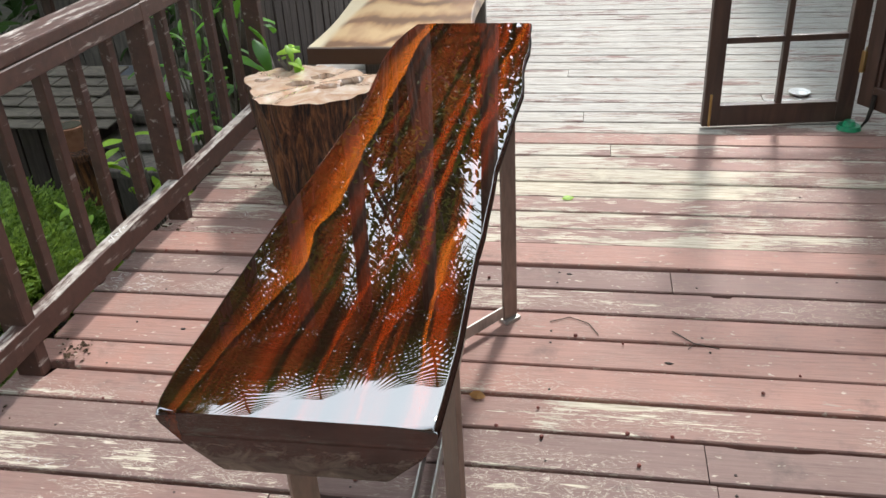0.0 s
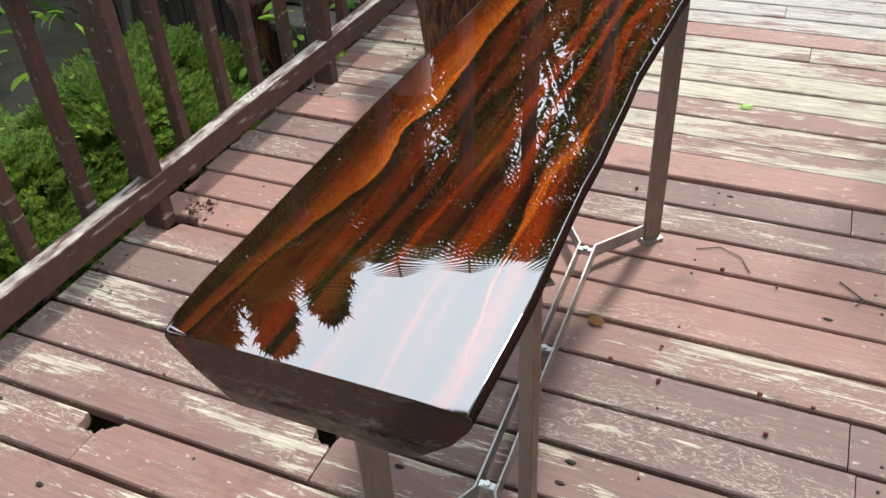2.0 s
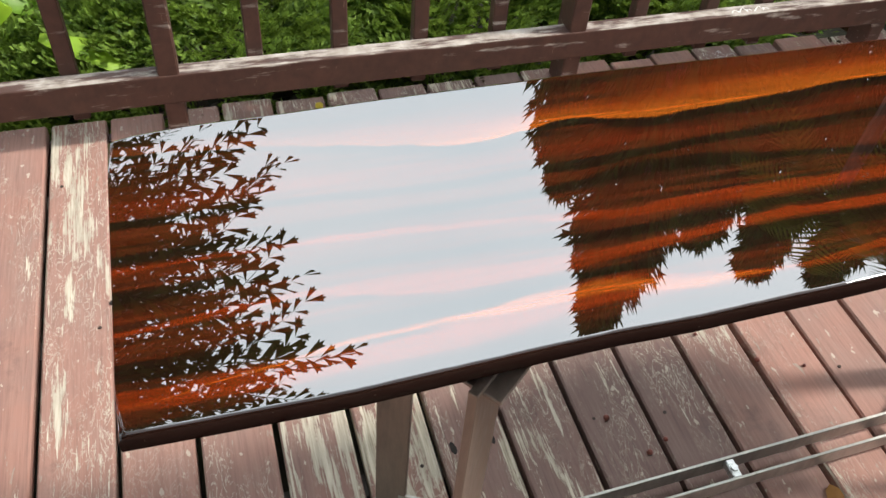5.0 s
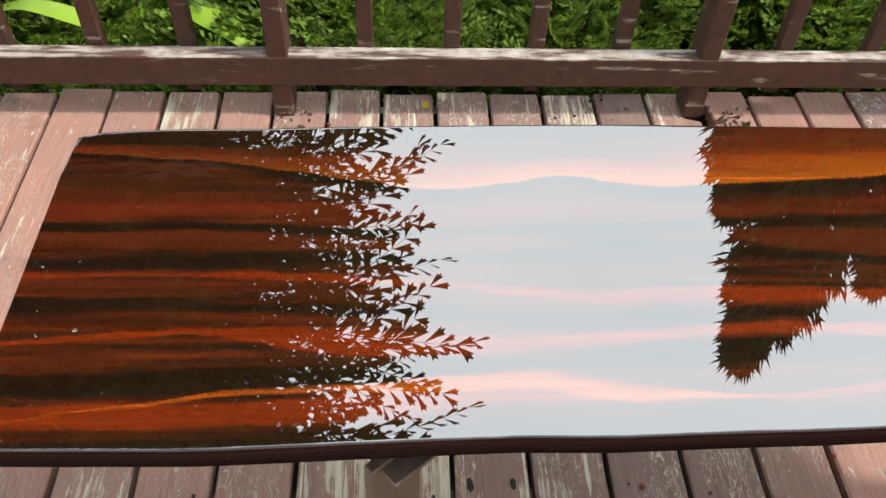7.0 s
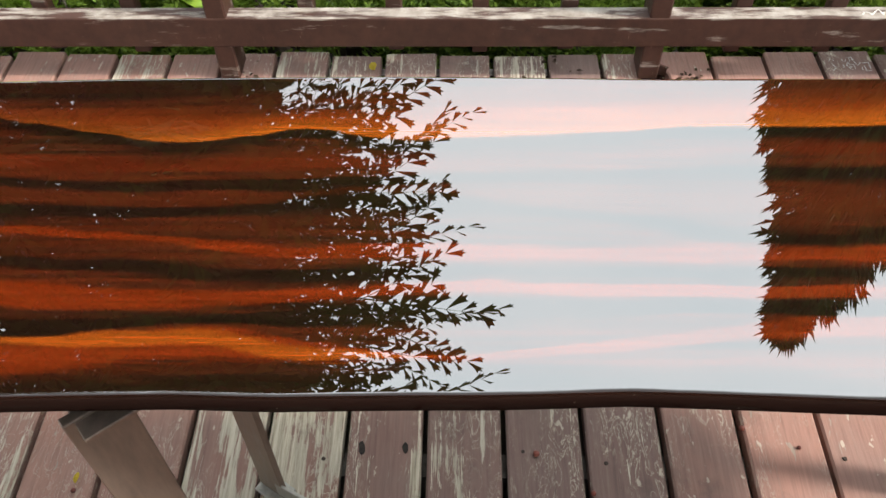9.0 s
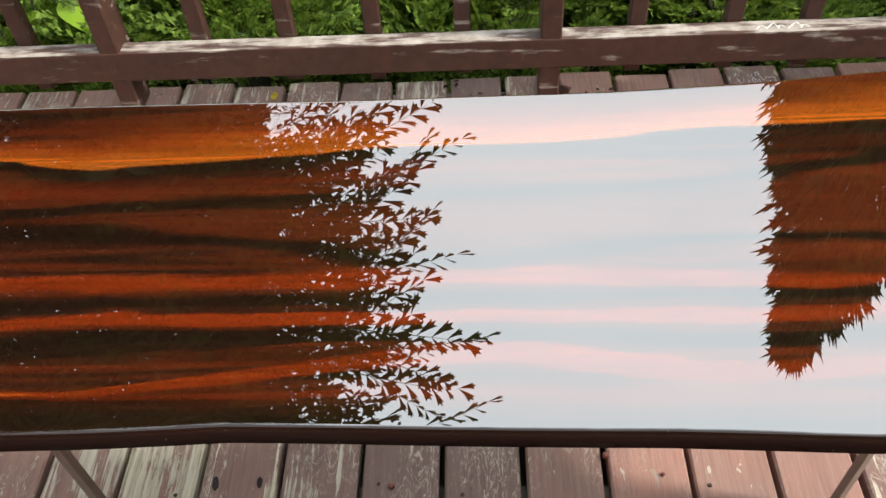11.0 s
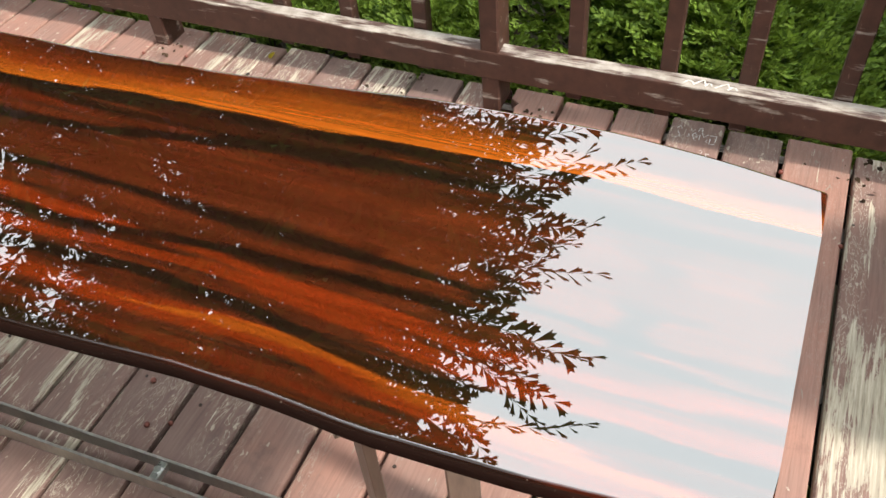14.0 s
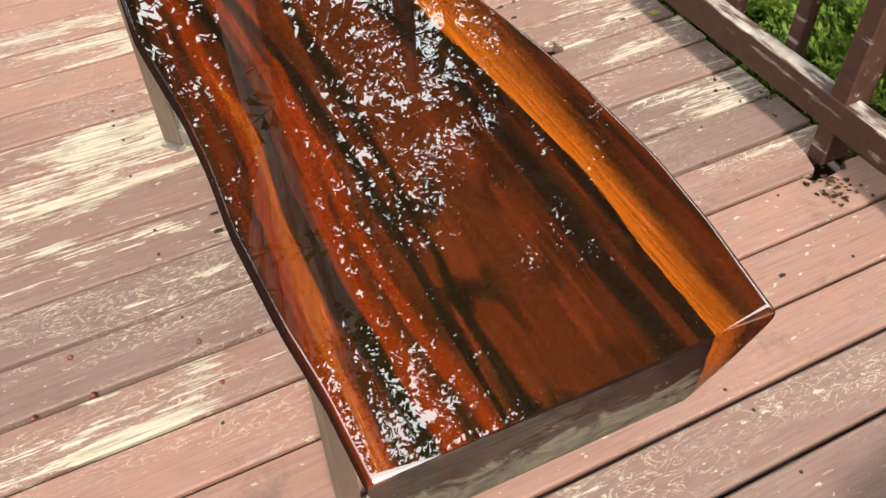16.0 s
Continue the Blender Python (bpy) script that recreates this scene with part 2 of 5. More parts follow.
# figure of the slab: bands that run along it, each with its line (along, across), its half width (along, metres), colour and edge softness
FLAME, EMBER, RUST, INK = (0.255, 0.050, 0.005), (0.150, 0.0172, 0.0030), (0.078, 0.0105, 0.0032), (0.0095, 0.0046, 0.0030)
BANDS = [
    ([(1.32, .628), (1.47, .628), (1.72, .628), (1.95, .618), (2.2, .608), (2.4, .604)], [(1.32, .010), (1.7, .009), (2.2, .009), (2.4, .0)], RUST, 0.5),
    ([(1.32, .664), (1.72, .675), (2.0, .678), (2.4, .672), (2.8, .66)], [(1.32, .007), (1.72, .011), (2.0, .014), (2.4, .018), (2.8, .016)], (0.062, 0.0115, 0.004), 0.9),
    ([(1.32, .705), (1.6, .712), (1.85, .730), (2.2, .730), (2.4, .737), (2.9, .762), (3.03, .758), (3.15, .748)], [(1.32, .006), (1.6, .004), (1.85, .006), (2.2, .009), (2.4, .008), (2.7, .004), (2.95, .007), (3.15, .006)], EMBER, 0.55),
    ([(1.32, .770), (1.47, .768), (1.6, .776), (1.72, .777), (1.84, .771), (2.2, .768), (2.4, .773), (2.68, .766), (2.8, .772), (2.9, .783), (2.99, .786), (3.15, .783)], [(1.32, .002), (1.47, .004), (1.55, .012), (1.72, .011), (1.84, .007), (2.2, .006), (2.4, .006), (2.7, .007), (3.0, .010), (3.15, .009)], EMBER, 0.35),
    ([(1.32, .650), (1.72, .654), (2.2, .638), (2.4, .628), (2.7, .592), (2.9, .590), (3.15, .596)], [(1.32, .006), (1.72, .007), (2.2, .007), (2.4, .006), (2.7, .010), (3.15, .011)], INK, 0.7),
    ([(1.32, .694), (1.47, .692), (1.75, .684), (1.85, .680), (2.0, .690), (2.2, .714), (2.4, .700), (2.7, .706), (3.15, .720)], [(1.32, .010), (1.47, .012), (1.7, .006), (1.85, .012), (2.0, .006), (2.2, .009), (2.5, .005), (2.7, .012), (2.85, .004), (3.15, .008)], INK, 0.8),
    ([(1.32, .740), (1.6, .745), (1.84, .752), (2.2, .751), (2.4, .756), (2.7, .740), (3.15, .735)], [(1.32, .007), (1.6, .006), (1.84, .008), (2.2, .005), (2.4, .004), (2.7, .007), (3.15, .003)], INK, 0.7),
    ([(1.32, .838), (1.5, .838), (1.6, .836), (1.72, .824), (1.83, .833), (1.92, .836), (2.2, .804), (2.38, .819), (2.63, .818), (2.78, .812), (2.87, .820), (2.95, .830), (3.03, .838), (3.15, .843)], [(1.32, .010), (1.5, .010), (1.6, .013), (1.72, .015), (1.83, .008), (1.93, .003), (2.05, .006), (2.2, .009), (2.4, .009), (2.63, .010), (2.85, .015), (2.95, .016), (3.05, .012), (3.15, .012)], EMBER, 0.30),
    ([(1.32, .845), (1.72, .818), (1.83, .836), (2.2, .806), (2.6, .818), (2.78, .806), (2.87, .814), (2.95, .824), (3.03, .833), (3.15, .838)], [(1.32, .0), (1.55, .003), (1.72, .007), (1.83, .006), (1.92, .0), (2.55, .0), (2.78, .007), (2.95, .009), (3.05, .004), (3.15, .003)], FLAME, 0.6),
    ([(1.32, .812), (1.47, .812), (1.6, .805), (1.72, .800), (1.835, .797), (2.0, .788), (2.22, .784), (2.38, .794), (2.6, .791), (2.73, .791), (2.8, .800), (2.87, .807), (2.94, .809), (3.04, .803), (3.15, .804)], [(1.32, .010), (1.47, .011), (1.6, .009), (1.72, .005), (1.835, .012), (2.0, .010), (2.22, .006), (2.38, .007), (2.6, .006), (2.8, .007), (2.94, .010), (3.15, .008)], INK, 0.35),
    ([(1.32, .872), (1.6, .868), (1.8, .866), (2.0, .862), (2.3, .866), (2.6, .872), (2.9, .868), (3.15, .866)], [(1.32, .014), (1.6, .016), (1.8, .018), (2.0, .020), (2.3, .014), (2.6, .012), (2.9, .010), (3.15, .008)], INK, 0.8),
    ([(1.32, .846), (2.0, .838), (2.2, .834), (2.4, .842), (2.7, .846), (3.15, .858)], [(1.32, .0), (2.0, .002), (2.2, .004), (2.5, .003), (2.9, .003), (3.15, .004)], RUST, 0.6),
]
# the broad sapwood band beside the railing: its sharp inner edge and its soft outer edge
SAP_IN = [(1.30, .552), (1.45, .566), (1.52, .578), (1.60, .590), (1.67, .602), (1.74, .592), (1.785, .584), (1.87, .598), (1.99, .590), (2.17, .580), (2.35, .574), (2.47, .563), (2.60, .561), (2.70, .556), (2.82, .549), (2.93, .545), (3.03, .552), (3.16, .556)]
SAP_OUT = [(1.30, .538), (1.60, .556), (1.77, .556), (1.87, .546), (2.00, .530), (2.15, .528), (2.30, .530), (2.45, .522), (2.64, .504), (2.80, .509), (2.93, .517), (3.03, .524), (3.16, .530)]


def slab_material():
    """Dark rosewood under thick clear resin: near-black and red-brown figure with flame-orange sapwood bands."""
    k = Nodes("resin_coated_rosewood")
    pos = k.world((1, 1, 1))
    s = k.add("ShaderNodeSeparateXYZ", {"Vector": pos})
    y01 = k.grey(s.outputs["Y"], 1.30, 3.16)

    def line(pts, low, span):
        """A value along the slab as a smooth curve through points."""
        node = k.add("ShaderNodeFloatCurve", {"Value": y01})
        c = node.mapping.curves[0]
        pts = [((y - 1.30) / 1.86, (v - low) / span) for y, v in pts]
        while len(c.points) < len(pts):
            c.points.new(0.5, 0.5)
        for p, q in zip(c.points, pts):
            p.location = q
        node.mapping.extend = "HORIZONTAL"
        node.mapping.update()
        return k.math("MULTIPLY_ADD", node.outputs[0], span, low)

    w1 = k.noise(k.world((9.0, 3.2, 6.0)), 1.0, 3.0, 0.5, 0.4)
    w2 = k.noise(k.world((40.0, 5.0, 20.0)), 1.0, 5.0, 0.62, 0.6)
    x = k.math("ADD", s.outputs["X"], k.math("ADD", k.grey(w1, 0, 1, -0.014, 0.014), k.grey(w2, 0, 1, -0.009, 0.009)))
    x = k.math("ADD", x, k.math("MULTIPLY", k.math("SUBTRACT", s.outputs["Z"], 0.853), 0.25))
    streak = k.noise(k.world((46, 1.25, 24)), 1.5, 7.0, 0.66, 1.1)
    fine = k.noise(k.world((95, 3.4, 50)), 1.7, 8.0, 0.72, 1.2)
    hair = k.noise(k.world((260, 7.0, 130)), 1.5, 5.0, 0.7, 1.0)
    glow = k.noise(k.world((15, 2.6, 9)), 1.5, 6.0, 0.62, 1.6)
    col = k.ramp(streak, [(0.36, (0.012, 0.0050, 0.003)), (0.46, (0.036, 0.0085, 0.0038)), (0.56, (0.064, 0.0108, 0.0036)), (0.70, (0.100, 0.0150, 0.004))])
    heart = k.math("MULTIPLY", k.grey(y01, 0.55, 0.80), k.math("MULTIPLY", k.grey(x, 0.60, 0.645), k.grey(x, 0.765, 0.725)))
    col = k.mix(k.math("MULTIPLY", heart, k.grey(glow, 0.38, 0.64, 0.25, 1.0)), col, (0.108, 0.0185, 0.0050))
    arcs = k.add("ShaderNodeTexWave", {"Vector": k.add("ShaderNodeMapping", {"Vector": pos, "Location": (-0.672, -2.60, -0.853), "Scale": (1.0, 0.16, 0.2)}).outputs[0], "Scale": 15.0, "Distortion": 5.0, "Detail": 4.0, "Detail Scale": 2.6})
    arcs.wave_type, arcs.rings_direction = "RINGS", "Z"
    col = k.mix(k.math("MULTIPLY", k.math("MULTIPLY", heart, k.grey(y01, 0.74, 0.86)), k.grey(arcs.outputs["Fac"], 0.42, 0.08, 0.0, 0.85)), col, INK)
    for centre, half, tone, soft in BANDS:
        d = k.math("DIVIDE", k.math("ABSOLUTE", k.math("SUBTRACT", x, line(centre, 0.45, 0.5))), k.math("MAXIMUM", line(half, 0.0, 0.05), 0.0002))
        m = k.grey(k.math("ADD", d, k.grey(fine, 0.25, 0.75, -0.28, 0.28)), 1.0 - 0.55 * soft, 1.0 + 0.55 * soft, 1.0, 0.0)
        m = k.math("MULTIPLY", m, k.grey(hair, 0.30, 0.75, 1.0, 0.85))
        col = k.mix(m, col, tone)
    col = k.mix(k.grey(hair, 0.52, 0.76, 0.0, 0.30), col, (0.014, 0.005, 0.003))
    xin, xout = line(SAP_IN, 0.45, 0.5), line(SAP_OUT, 0.45, 0.5)
    xb = k.math("ADD", s.outputs["X"], k.math("ADD", k.grey(w2, 0, 1, -0.010, 0.010), k.grey(w1, 0, 1, -0.004, 0.004)))
    d = k.math("DIVIDE", k.math("SUBTRACT", xb, xout), k.math("SUBTRACT", xin, xout))
    inner = k.grey(d, 0.97, 1.03, 1.0, 0.0)
    outer = k.grey(k.math("ADD", d, k.grey(fine, 0.3, 0.7, -0.35, 0.35)), -0.30, 0.42)
    flame = k.ramp(k.math("ADD", k.math("MULTIPLY", fine, 0.55), k.grey(d, -0.1, 1.0, -0.16, 0.44)), [(0.15, (0.070, 0.012, 0.003)), (0.42, (0.160, 0.025, 0.004)), (0.74, (0.290, 0.068, 0.006))])
    flame = k.mix(k.grey(s.outputs["Y"], 1.48, 1.74, 0.85, 0.0), flame, (0.070, 0.0125, 0.004))
    flame = k.mix(k.grey(s.outputs["Y"], 2.3, 2.8, 0.0, 0.45), flame, (0.40, 0.095, 0.008))
    rim = k.math("MULTIPLY", k.grey(d, 1.0, 1.04), k.grey(k.math("ADD", d, k.grey(fine, 0.3, 0.7, -0.25, 0.25)), 1.25, 1.6, 1.0, 0.0))
    col = k.mix(k.math("MULTIPLY", rim, 0.92), col, INK)
    col = k.mix(k.math("MULTIPLY", inner, outer), col, flame)
    thread = k.noise(k.world((110, 3.0, 60)), 1.0, 7.0, 0.68, 1.4)
    pore = k.noise(k.world((420, 16.0, 200)), 1.0, 3.0, 0.6, 0.6)
    lift = k.math("MULTIPLY", k.grey(thread, 0.36, 0.64, 0.70, 1.25), k.grey(pore, 0.35, 0.70, 1.08, 0.86))
    col = k.mix(1.0, col, k.add("ShaderNodeCombineColor", {"Red": lift, "Green": lift, "Blue": lift}).outputs[0], "MULTIPLY")
    col = k.mix(k.grey(fine, 0.56, 0.76, 0.0, 0.30), col, (0.030, 0.008, 0.004))
    col = k.mix(k.math("MULTIPLY", k.grey(d, -0.1, -0.5), k.grey(s.outputs["Y"], 2.3, 1.7, 0.0, 0.75)), col, INK)
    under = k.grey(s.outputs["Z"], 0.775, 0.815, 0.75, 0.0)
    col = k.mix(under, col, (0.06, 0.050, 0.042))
    geo = k.add("ShaderNodeNewGeometry")
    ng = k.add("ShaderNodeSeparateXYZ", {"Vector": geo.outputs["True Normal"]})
    ns = k.add("ShaderNodeSeparateXYZ", {"Vector": geo.outputs["Normal"]})
    end = k.grey(k.math("ABSOLUTE", ng.outputs["Y"]), 0.75, 0.9)
    scuff = k.noise(k.world((16, 16, 30)), 1.6, 6.0, 0.66, 0.8)
    raw = k.ramp(scuff, [(0.35, (0.012, 0.006, 0.005)), (0.58, (0.024, 0.012, 0.010)), (0.75, (0.050, 0.032, 0.026))])
    pale = k.ramp(scuff, [(0.32, (0.030, 0.024, 0.018)), (0.55, (0.085, 0.070, 0.052)), (0.72, (0.150, 0.125, 0.095))])
    raw = k.mix(k.grey(k.math("ADD", s.outputs["Z"], k.grey(scuff, 0.3, 0.7, 0.020, -0.020)), 0.790, 0.803, 1.0, 0.0), raw, pale)
    col = k.mix(k.math("MULTIPLY", end, k.grey(d, 1.3, 0.9, 0.9, 0.25)), col, raw)
    # open side darkened by its facing, shade put into the colour
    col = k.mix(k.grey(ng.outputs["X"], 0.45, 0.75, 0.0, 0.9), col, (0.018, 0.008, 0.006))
    # coat weakened where the rim tilts to +x, so it mirrors less bright sky
    gloss = k.math("MULTIPLY", k.grey(ng.outputs["Z"], 0.0, 0.5, 0.25, 1.0), k.grey(k.math("ADD", ns.outputs["X"], k.grey(k.noise(k.world((3, 9, 3)), 1.3, 3.0, 0.6), 0.35, 0.65, -0.15, 0.03)), 0.06, 0.34, 1.0, 0.12))
    wave = k.noise(k.world((7, 3, 3)), 1.0, 2.0, 0.5)
    ripple = k.noise(k.world((28, 22, 10)), 1.0, 2.0, 0.5)
    dust = k.noise(pos, 190.0, 2.0, 0.5)
    smear = k.noise(k.world((60, 14, 10)), 1.4, 4.0, 0.6, 1.4)
    speck = k.math("MAXIMUM", k.grey(dust, 0.73, 0.78), k.grey(smear, 0.72, 0.78, 0.0, 0.5))
    col = k.mix(k.math("MULTIPLY", speck, 0.35), col, (0.30, 0.24, 0.19))
    level = k.math("ADD", wave, k.math("MULTIPLY", ripple, 0.05))
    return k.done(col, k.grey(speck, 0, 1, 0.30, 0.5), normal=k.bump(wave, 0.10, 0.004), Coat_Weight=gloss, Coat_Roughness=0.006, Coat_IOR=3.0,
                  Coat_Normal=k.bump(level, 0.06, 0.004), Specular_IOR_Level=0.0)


def metal_material(name, base, rough=0.42, metal=0.75):
    k = Nodes(name)
    n = k.noise(k.world((30, 30, 6)), 3.0, 5.0, 0.6)
    fine = k.noise(k.world((160, 160, 20)), 2.0, 3.0, 0.5)
    b = Vector(base)
    col = k.ramp(n, [(0.3, tuple(b * 0.75)), (0.7, tuple(b * 1.15))])
    return k.done(col, k.math("ADD", k.grey(n, 0.3, 0.7, rough - 0.08, rough + 0.12), k.grey(fine, 0.3, 0.7, -0.04, 0.04)), metal, normal=k.bump(fine, 0.12, 0.001))


def plain_wood(name, dark, light, scale=(30, 3, 30), rough=0.55, bump=0.3):
    k = Nodes(name)
    n = k.noise(k.world(scale), 1.5, 6.0, 0.62, 0.6)
    m = k.noise(k.world((4, 4, 4)), 1.2, 3.0, 0.5)
    col = k.mix(k.grey(m, 0.35, 0.7, 0.0, 0.4), k.ramp(n, [(0.3, dark), (0.7, light)]), dark)
    return k.done(col, k.grey(n, 0.3, 0.7, rough + 0.08, rough - 0.05), normal=k.bump(n, bump, 0.002))


def leaf_material(name, dark, light, rough=0.5, sheen=0.25, thin=0.35):
    k = Nodes(name)
    g = k.add("ShaderNodeNewGeometry")
    r = k.ramp(g.outputs["Random Per Island"], [(0.0, dark), (0.65, light), (1.0, tuple(Vector(light) * 1.35))])
    n = k.noise(k.world((1, 1, 1)), 3.0, 3.0, 0.5)
    col = k.mix(k.grey(n, 0.35, 0.7, 0.0, 0.55), r, dark)
    m = k.done(col, rough, Specular_IOR_Level=sheen)
    through_leaf = k.add("ShaderNodeBsdfTranslucent", {"Color": k.mix(0.5, col, tuple(Vector(light) * 1.6 + Vector((0.03, 0.02, 0))))})
    both = k.add("ShaderNodeMixShader", {0: thin, 1: k.b.outputs[0], 2: through_leaf.outputs[0]})
    k.l.new(both.outputs[0], k.n["Material Output"].inputs["Surface"])
    return m


DECK, RAIL, SLAB = deck_material(), rail_material(), slab_material()
LEG_STEEL = metal_material("brown_anodised_steel", (0.24, 0.185, 0.15), 0.42, 0.55)
BAR_STEEL = metal_material("brushed_flat_steel", (0.46, 0.44, 0.40), 0.38, 0.8)
BOLT_STEEL = metal_material("zinc_bolt", (0.6, 0.6, 0.58), 0.3, 0.95)
DARK_WOOD = plain_wood("dark_stained_door_wood", (0.030, 0.015, 0.010), (0.085, 0.042, 0.026), (14, 14, 2.0), 0.42, 0.2)
GREY_TIMBER = plain_wood("grey_old_timber", (0.06, 0.05, 0.042), (0.16, 0.135, 0.11), (25, 25, 3), 0.8, 0.5)
FENCE_WOOD = plain_wood("dark_fence_timber", (0.020, 0.013, 0.010), (0.065, 0.045, 0.035), (25, 25, 2), 0.8, 0.5)
JUNIPER = leaf_material("juniper_green", (0.030, 0.068, 0.011), (0.205, 0.305, 0.045), 0.6, 0.3)
BROAD = leaf_material("broad_leaf_green", (0.030, 0.10, 0.012), (0.12, 0.30, 0.025), 0.42, 0.5)
LIME = leaf_material("lime_leaf", (0.12, 0.26, 0.015), (0.32, 0.50, 0.04), 0.45, 0.4)
TREE_LEAF = leaf_material("dark_tree_leaf", (0.014, 0.030, 0.006), (0.038, 0.075, 0.014), 0.7, 0.12, 0.08)
OLIVE = leaf_material("olive_garden_leaf", (0.040, 0.060, 0.010), (0.125, 0.150, 0.026), 0.5, 0.3)
# tree leaf copy for the sunward trees, backlight put into its colour and thinness
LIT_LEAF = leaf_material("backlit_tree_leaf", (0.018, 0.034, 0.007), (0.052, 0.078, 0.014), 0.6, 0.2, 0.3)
CONE_LEAF = leaf_material("conifer_needle", (0.012, 0.028, 0.008), (0.034, 0.062, 0.015), 0.75, 0.12, 0.15)
BARK = plain_wood("tree_bark", (0.030, 0.022, 0.016), (0.10, 0.075, 0.055), (12, 12, 3), 0.9, 0.8)

# ---- mesh helpers ----
def mesh_from(name, verts, faces, material, smooth=False):
    me = bpy.data.meshes.new(name)
    me.from_pydata([tuple(v) for v in verts], [], faces)
    me.update()
    if smooth:
        me.polygons.foreach_set("use_smooth", [True] * len(me.polygons))
    me.materials.append(material)
    return me


def part(name, bm, material, parent=None, label="", smooth=False):
    """Links a bmesh (or a ready mesh) as one object, under a thing if one is given."""
    if isinstance(bm, bpy.types.Mesh):
        me = bm
    else:
        bmesh.ops.recalc_face_normals(bm, faces=bm.faces)
        me = bpy.data.meshes.new(name)
        bm.to_mesh(me)
        bm.free()
        me.materials.append(material)
        if smooth:
            me.polygons.foreach_set("use_smooth", [True] * len(me.polygons))
    ob = new(name, me)
    if parent is not None:
        ob.parent = parent
    if label:
        tagged(ob, label)
    return ob


def thing(name, label, category, at=(0, 0, 0), group="", kind=""):
    e = new(name)
    e.location = at
    e.empty_display_size = 0.1
    return tagged(e, label, category, group, kind)


def box(sx, sy, sz, at=(0, 0, 0), bevel=0.0, seg=1, turn=None):
    """A box of that size, centred at a point, with worn (bevelled) edges."""
    bm = bmesh.new()
    bmesh.ops.create_cube(bm, size=1.0)
    bmesh.ops.scale(bm, vec=(sx, sy, sz), verts=bm.verts)
    if bevel:
        bmesh.ops.bevel(bm, geom=list(bm.edges), offset=bevel, segments=seg, affect="EDGES", profile=0.6)
    if turn is not None:
        bmesh.ops.transform(bm, matrix=turn, verts=bm.verts)
    bmesh.ops.translate(bm, vec=at, verts=bm.verts)
    return bm


def join(*bms):
    """Joins several bmeshes into the first."""
    out = bms[0]
    for b in bms[1:]:
        tmp = bpy.data.meshes.new("tmp")
        b.to_mesh(tmp)
        b.free()
        out.from_mesh(tmp)
        bpy.data.meshes.remove(tmp)
    return out


def prism(points, z0, z1, bevel=0.0):
    """An upright prism over a flat outline."""
    bm = bmesh.new()
    low = [bm.verts.new((x, y, z0)) for x, y in points]
    f = bm.faces.new(low)
    up = bmesh.ops.extrude_face_region(bm, geom=[f])
    bmesh.ops.translate(bm, vec=(0, 0, z1 - z0), verts=[v for v in up["geom"] if isinstance(v, bmesh.types.BMVert)])
    if bevel:
        bmesh.ops.bevel(bm, geom=[e for e in bm.edges if abs(e.verts[0].co.z - z1) < 1e-6 and abs(e.verts[1].co.z - z1) < 1e-6], offset=bevel, segments=1, affect="EDGES")
    return bm


def tube(points, radii, sides=8, cap=True):
    """A tapered tube along a line of points."""
    bm = bmesh.new()
    pts = [Vector(p) for p in points]
    rings = []
    for i, p in enumerate(pts):
        d = (pts[min(i + 1, len(pts) - 1)] - pts[max(i - 1, 0)]).normalized()
        side = d.orthogonal().normalized() if i == 0 else (side - d * side.dot(d)).normalized()
        other = d.cross(side)
        r = radii[i] if hasattr(radii, "__len__") else radii
        rings.append([bm.verts.new(p + (side * math.cos(a) + other * math.sin(a)) * r) for a in (2 * math.pi * j / sides for j in range(sides))])
    for a, b in zip(rings, rings[1:]):
        for j in range(sides):
            bm.faces.new((a[j], a[(j + 1) % sides], b[(j + 1) % sides], b[j]))
    if cap:
        bm.faces.new(rings[0][::-1])
        bm.faces.new(rings[-1])
    return bm


def disc(r, h, at=(0, 0, 0), sides=12, top=None):
    bm = bmesh.new()
    bmesh.ops.create_cone(bm, cap_ends=True, segments=sides, radius1=r, radius2=r if top is None else top, depth=h)
    bmesh.ops.translate(bm, vec=(at[0], at[1], at[2] + h / 2), verts=bm.verts)
    return bm


def scatter(base_v, base_f, places):
    """Many copies of one small mesh, as arrays: places are 4x4 matrices."""
    bv, n = np.asarray(base_v, float), len(base_v)
    hom = np.c_[bv, np.ones(n)]
    allv = np.einsum("kij,nj->kni", np.asarray(places), hom)[:, :, :3].reshape(-1, 3)
    faces = [tuple(i + k * n for i in f) for k in range(len(places)) for f in base_f]
    return allv, faces


def turned(loc, rot, scale):
    return np.array(Matrix.LocRotScale(Vector(loc), rot, Vector((scale, scale, scale)) if not hasattr(scale, "__len__") else Vector(scale)))


# ---- ground and deck ----
rnd = random.Random(7)
DECK_L, DECK_R, PITCH, GAP0 = -0.66, 4.6, 0.1425, 2.295
FIRST, LAST = -21, 62

ground_bm = bmesh.new()
bmesh.ops.create_grid(ground_bm, x_segments=60, y_segments=60, size=60)
for v in ground_bm.verts:
    v.co.z = -0.75 + 0.10 * noise.noise(v.co * 0.35)
k = Nodes("garden_soil")
soil_n = k.noise(k.world(), 4.0, 8.0, 0.65)
SOIL = k.done(k.ramp(soil_n, [(0.3, (0.020, 0.016, 0.010)), (0.55, (0.050, 0.042, 0.022)), (0.75, (0.035, 0.055, 0.016))]), 0.95, normal=k.bump(soil_n, 0.8, 0.03))
ground = part("ground", ground_bm, SOIL)
tagged(ground, "dark soil and leaf litter of the garden below the deck", "ground", kind="structure")

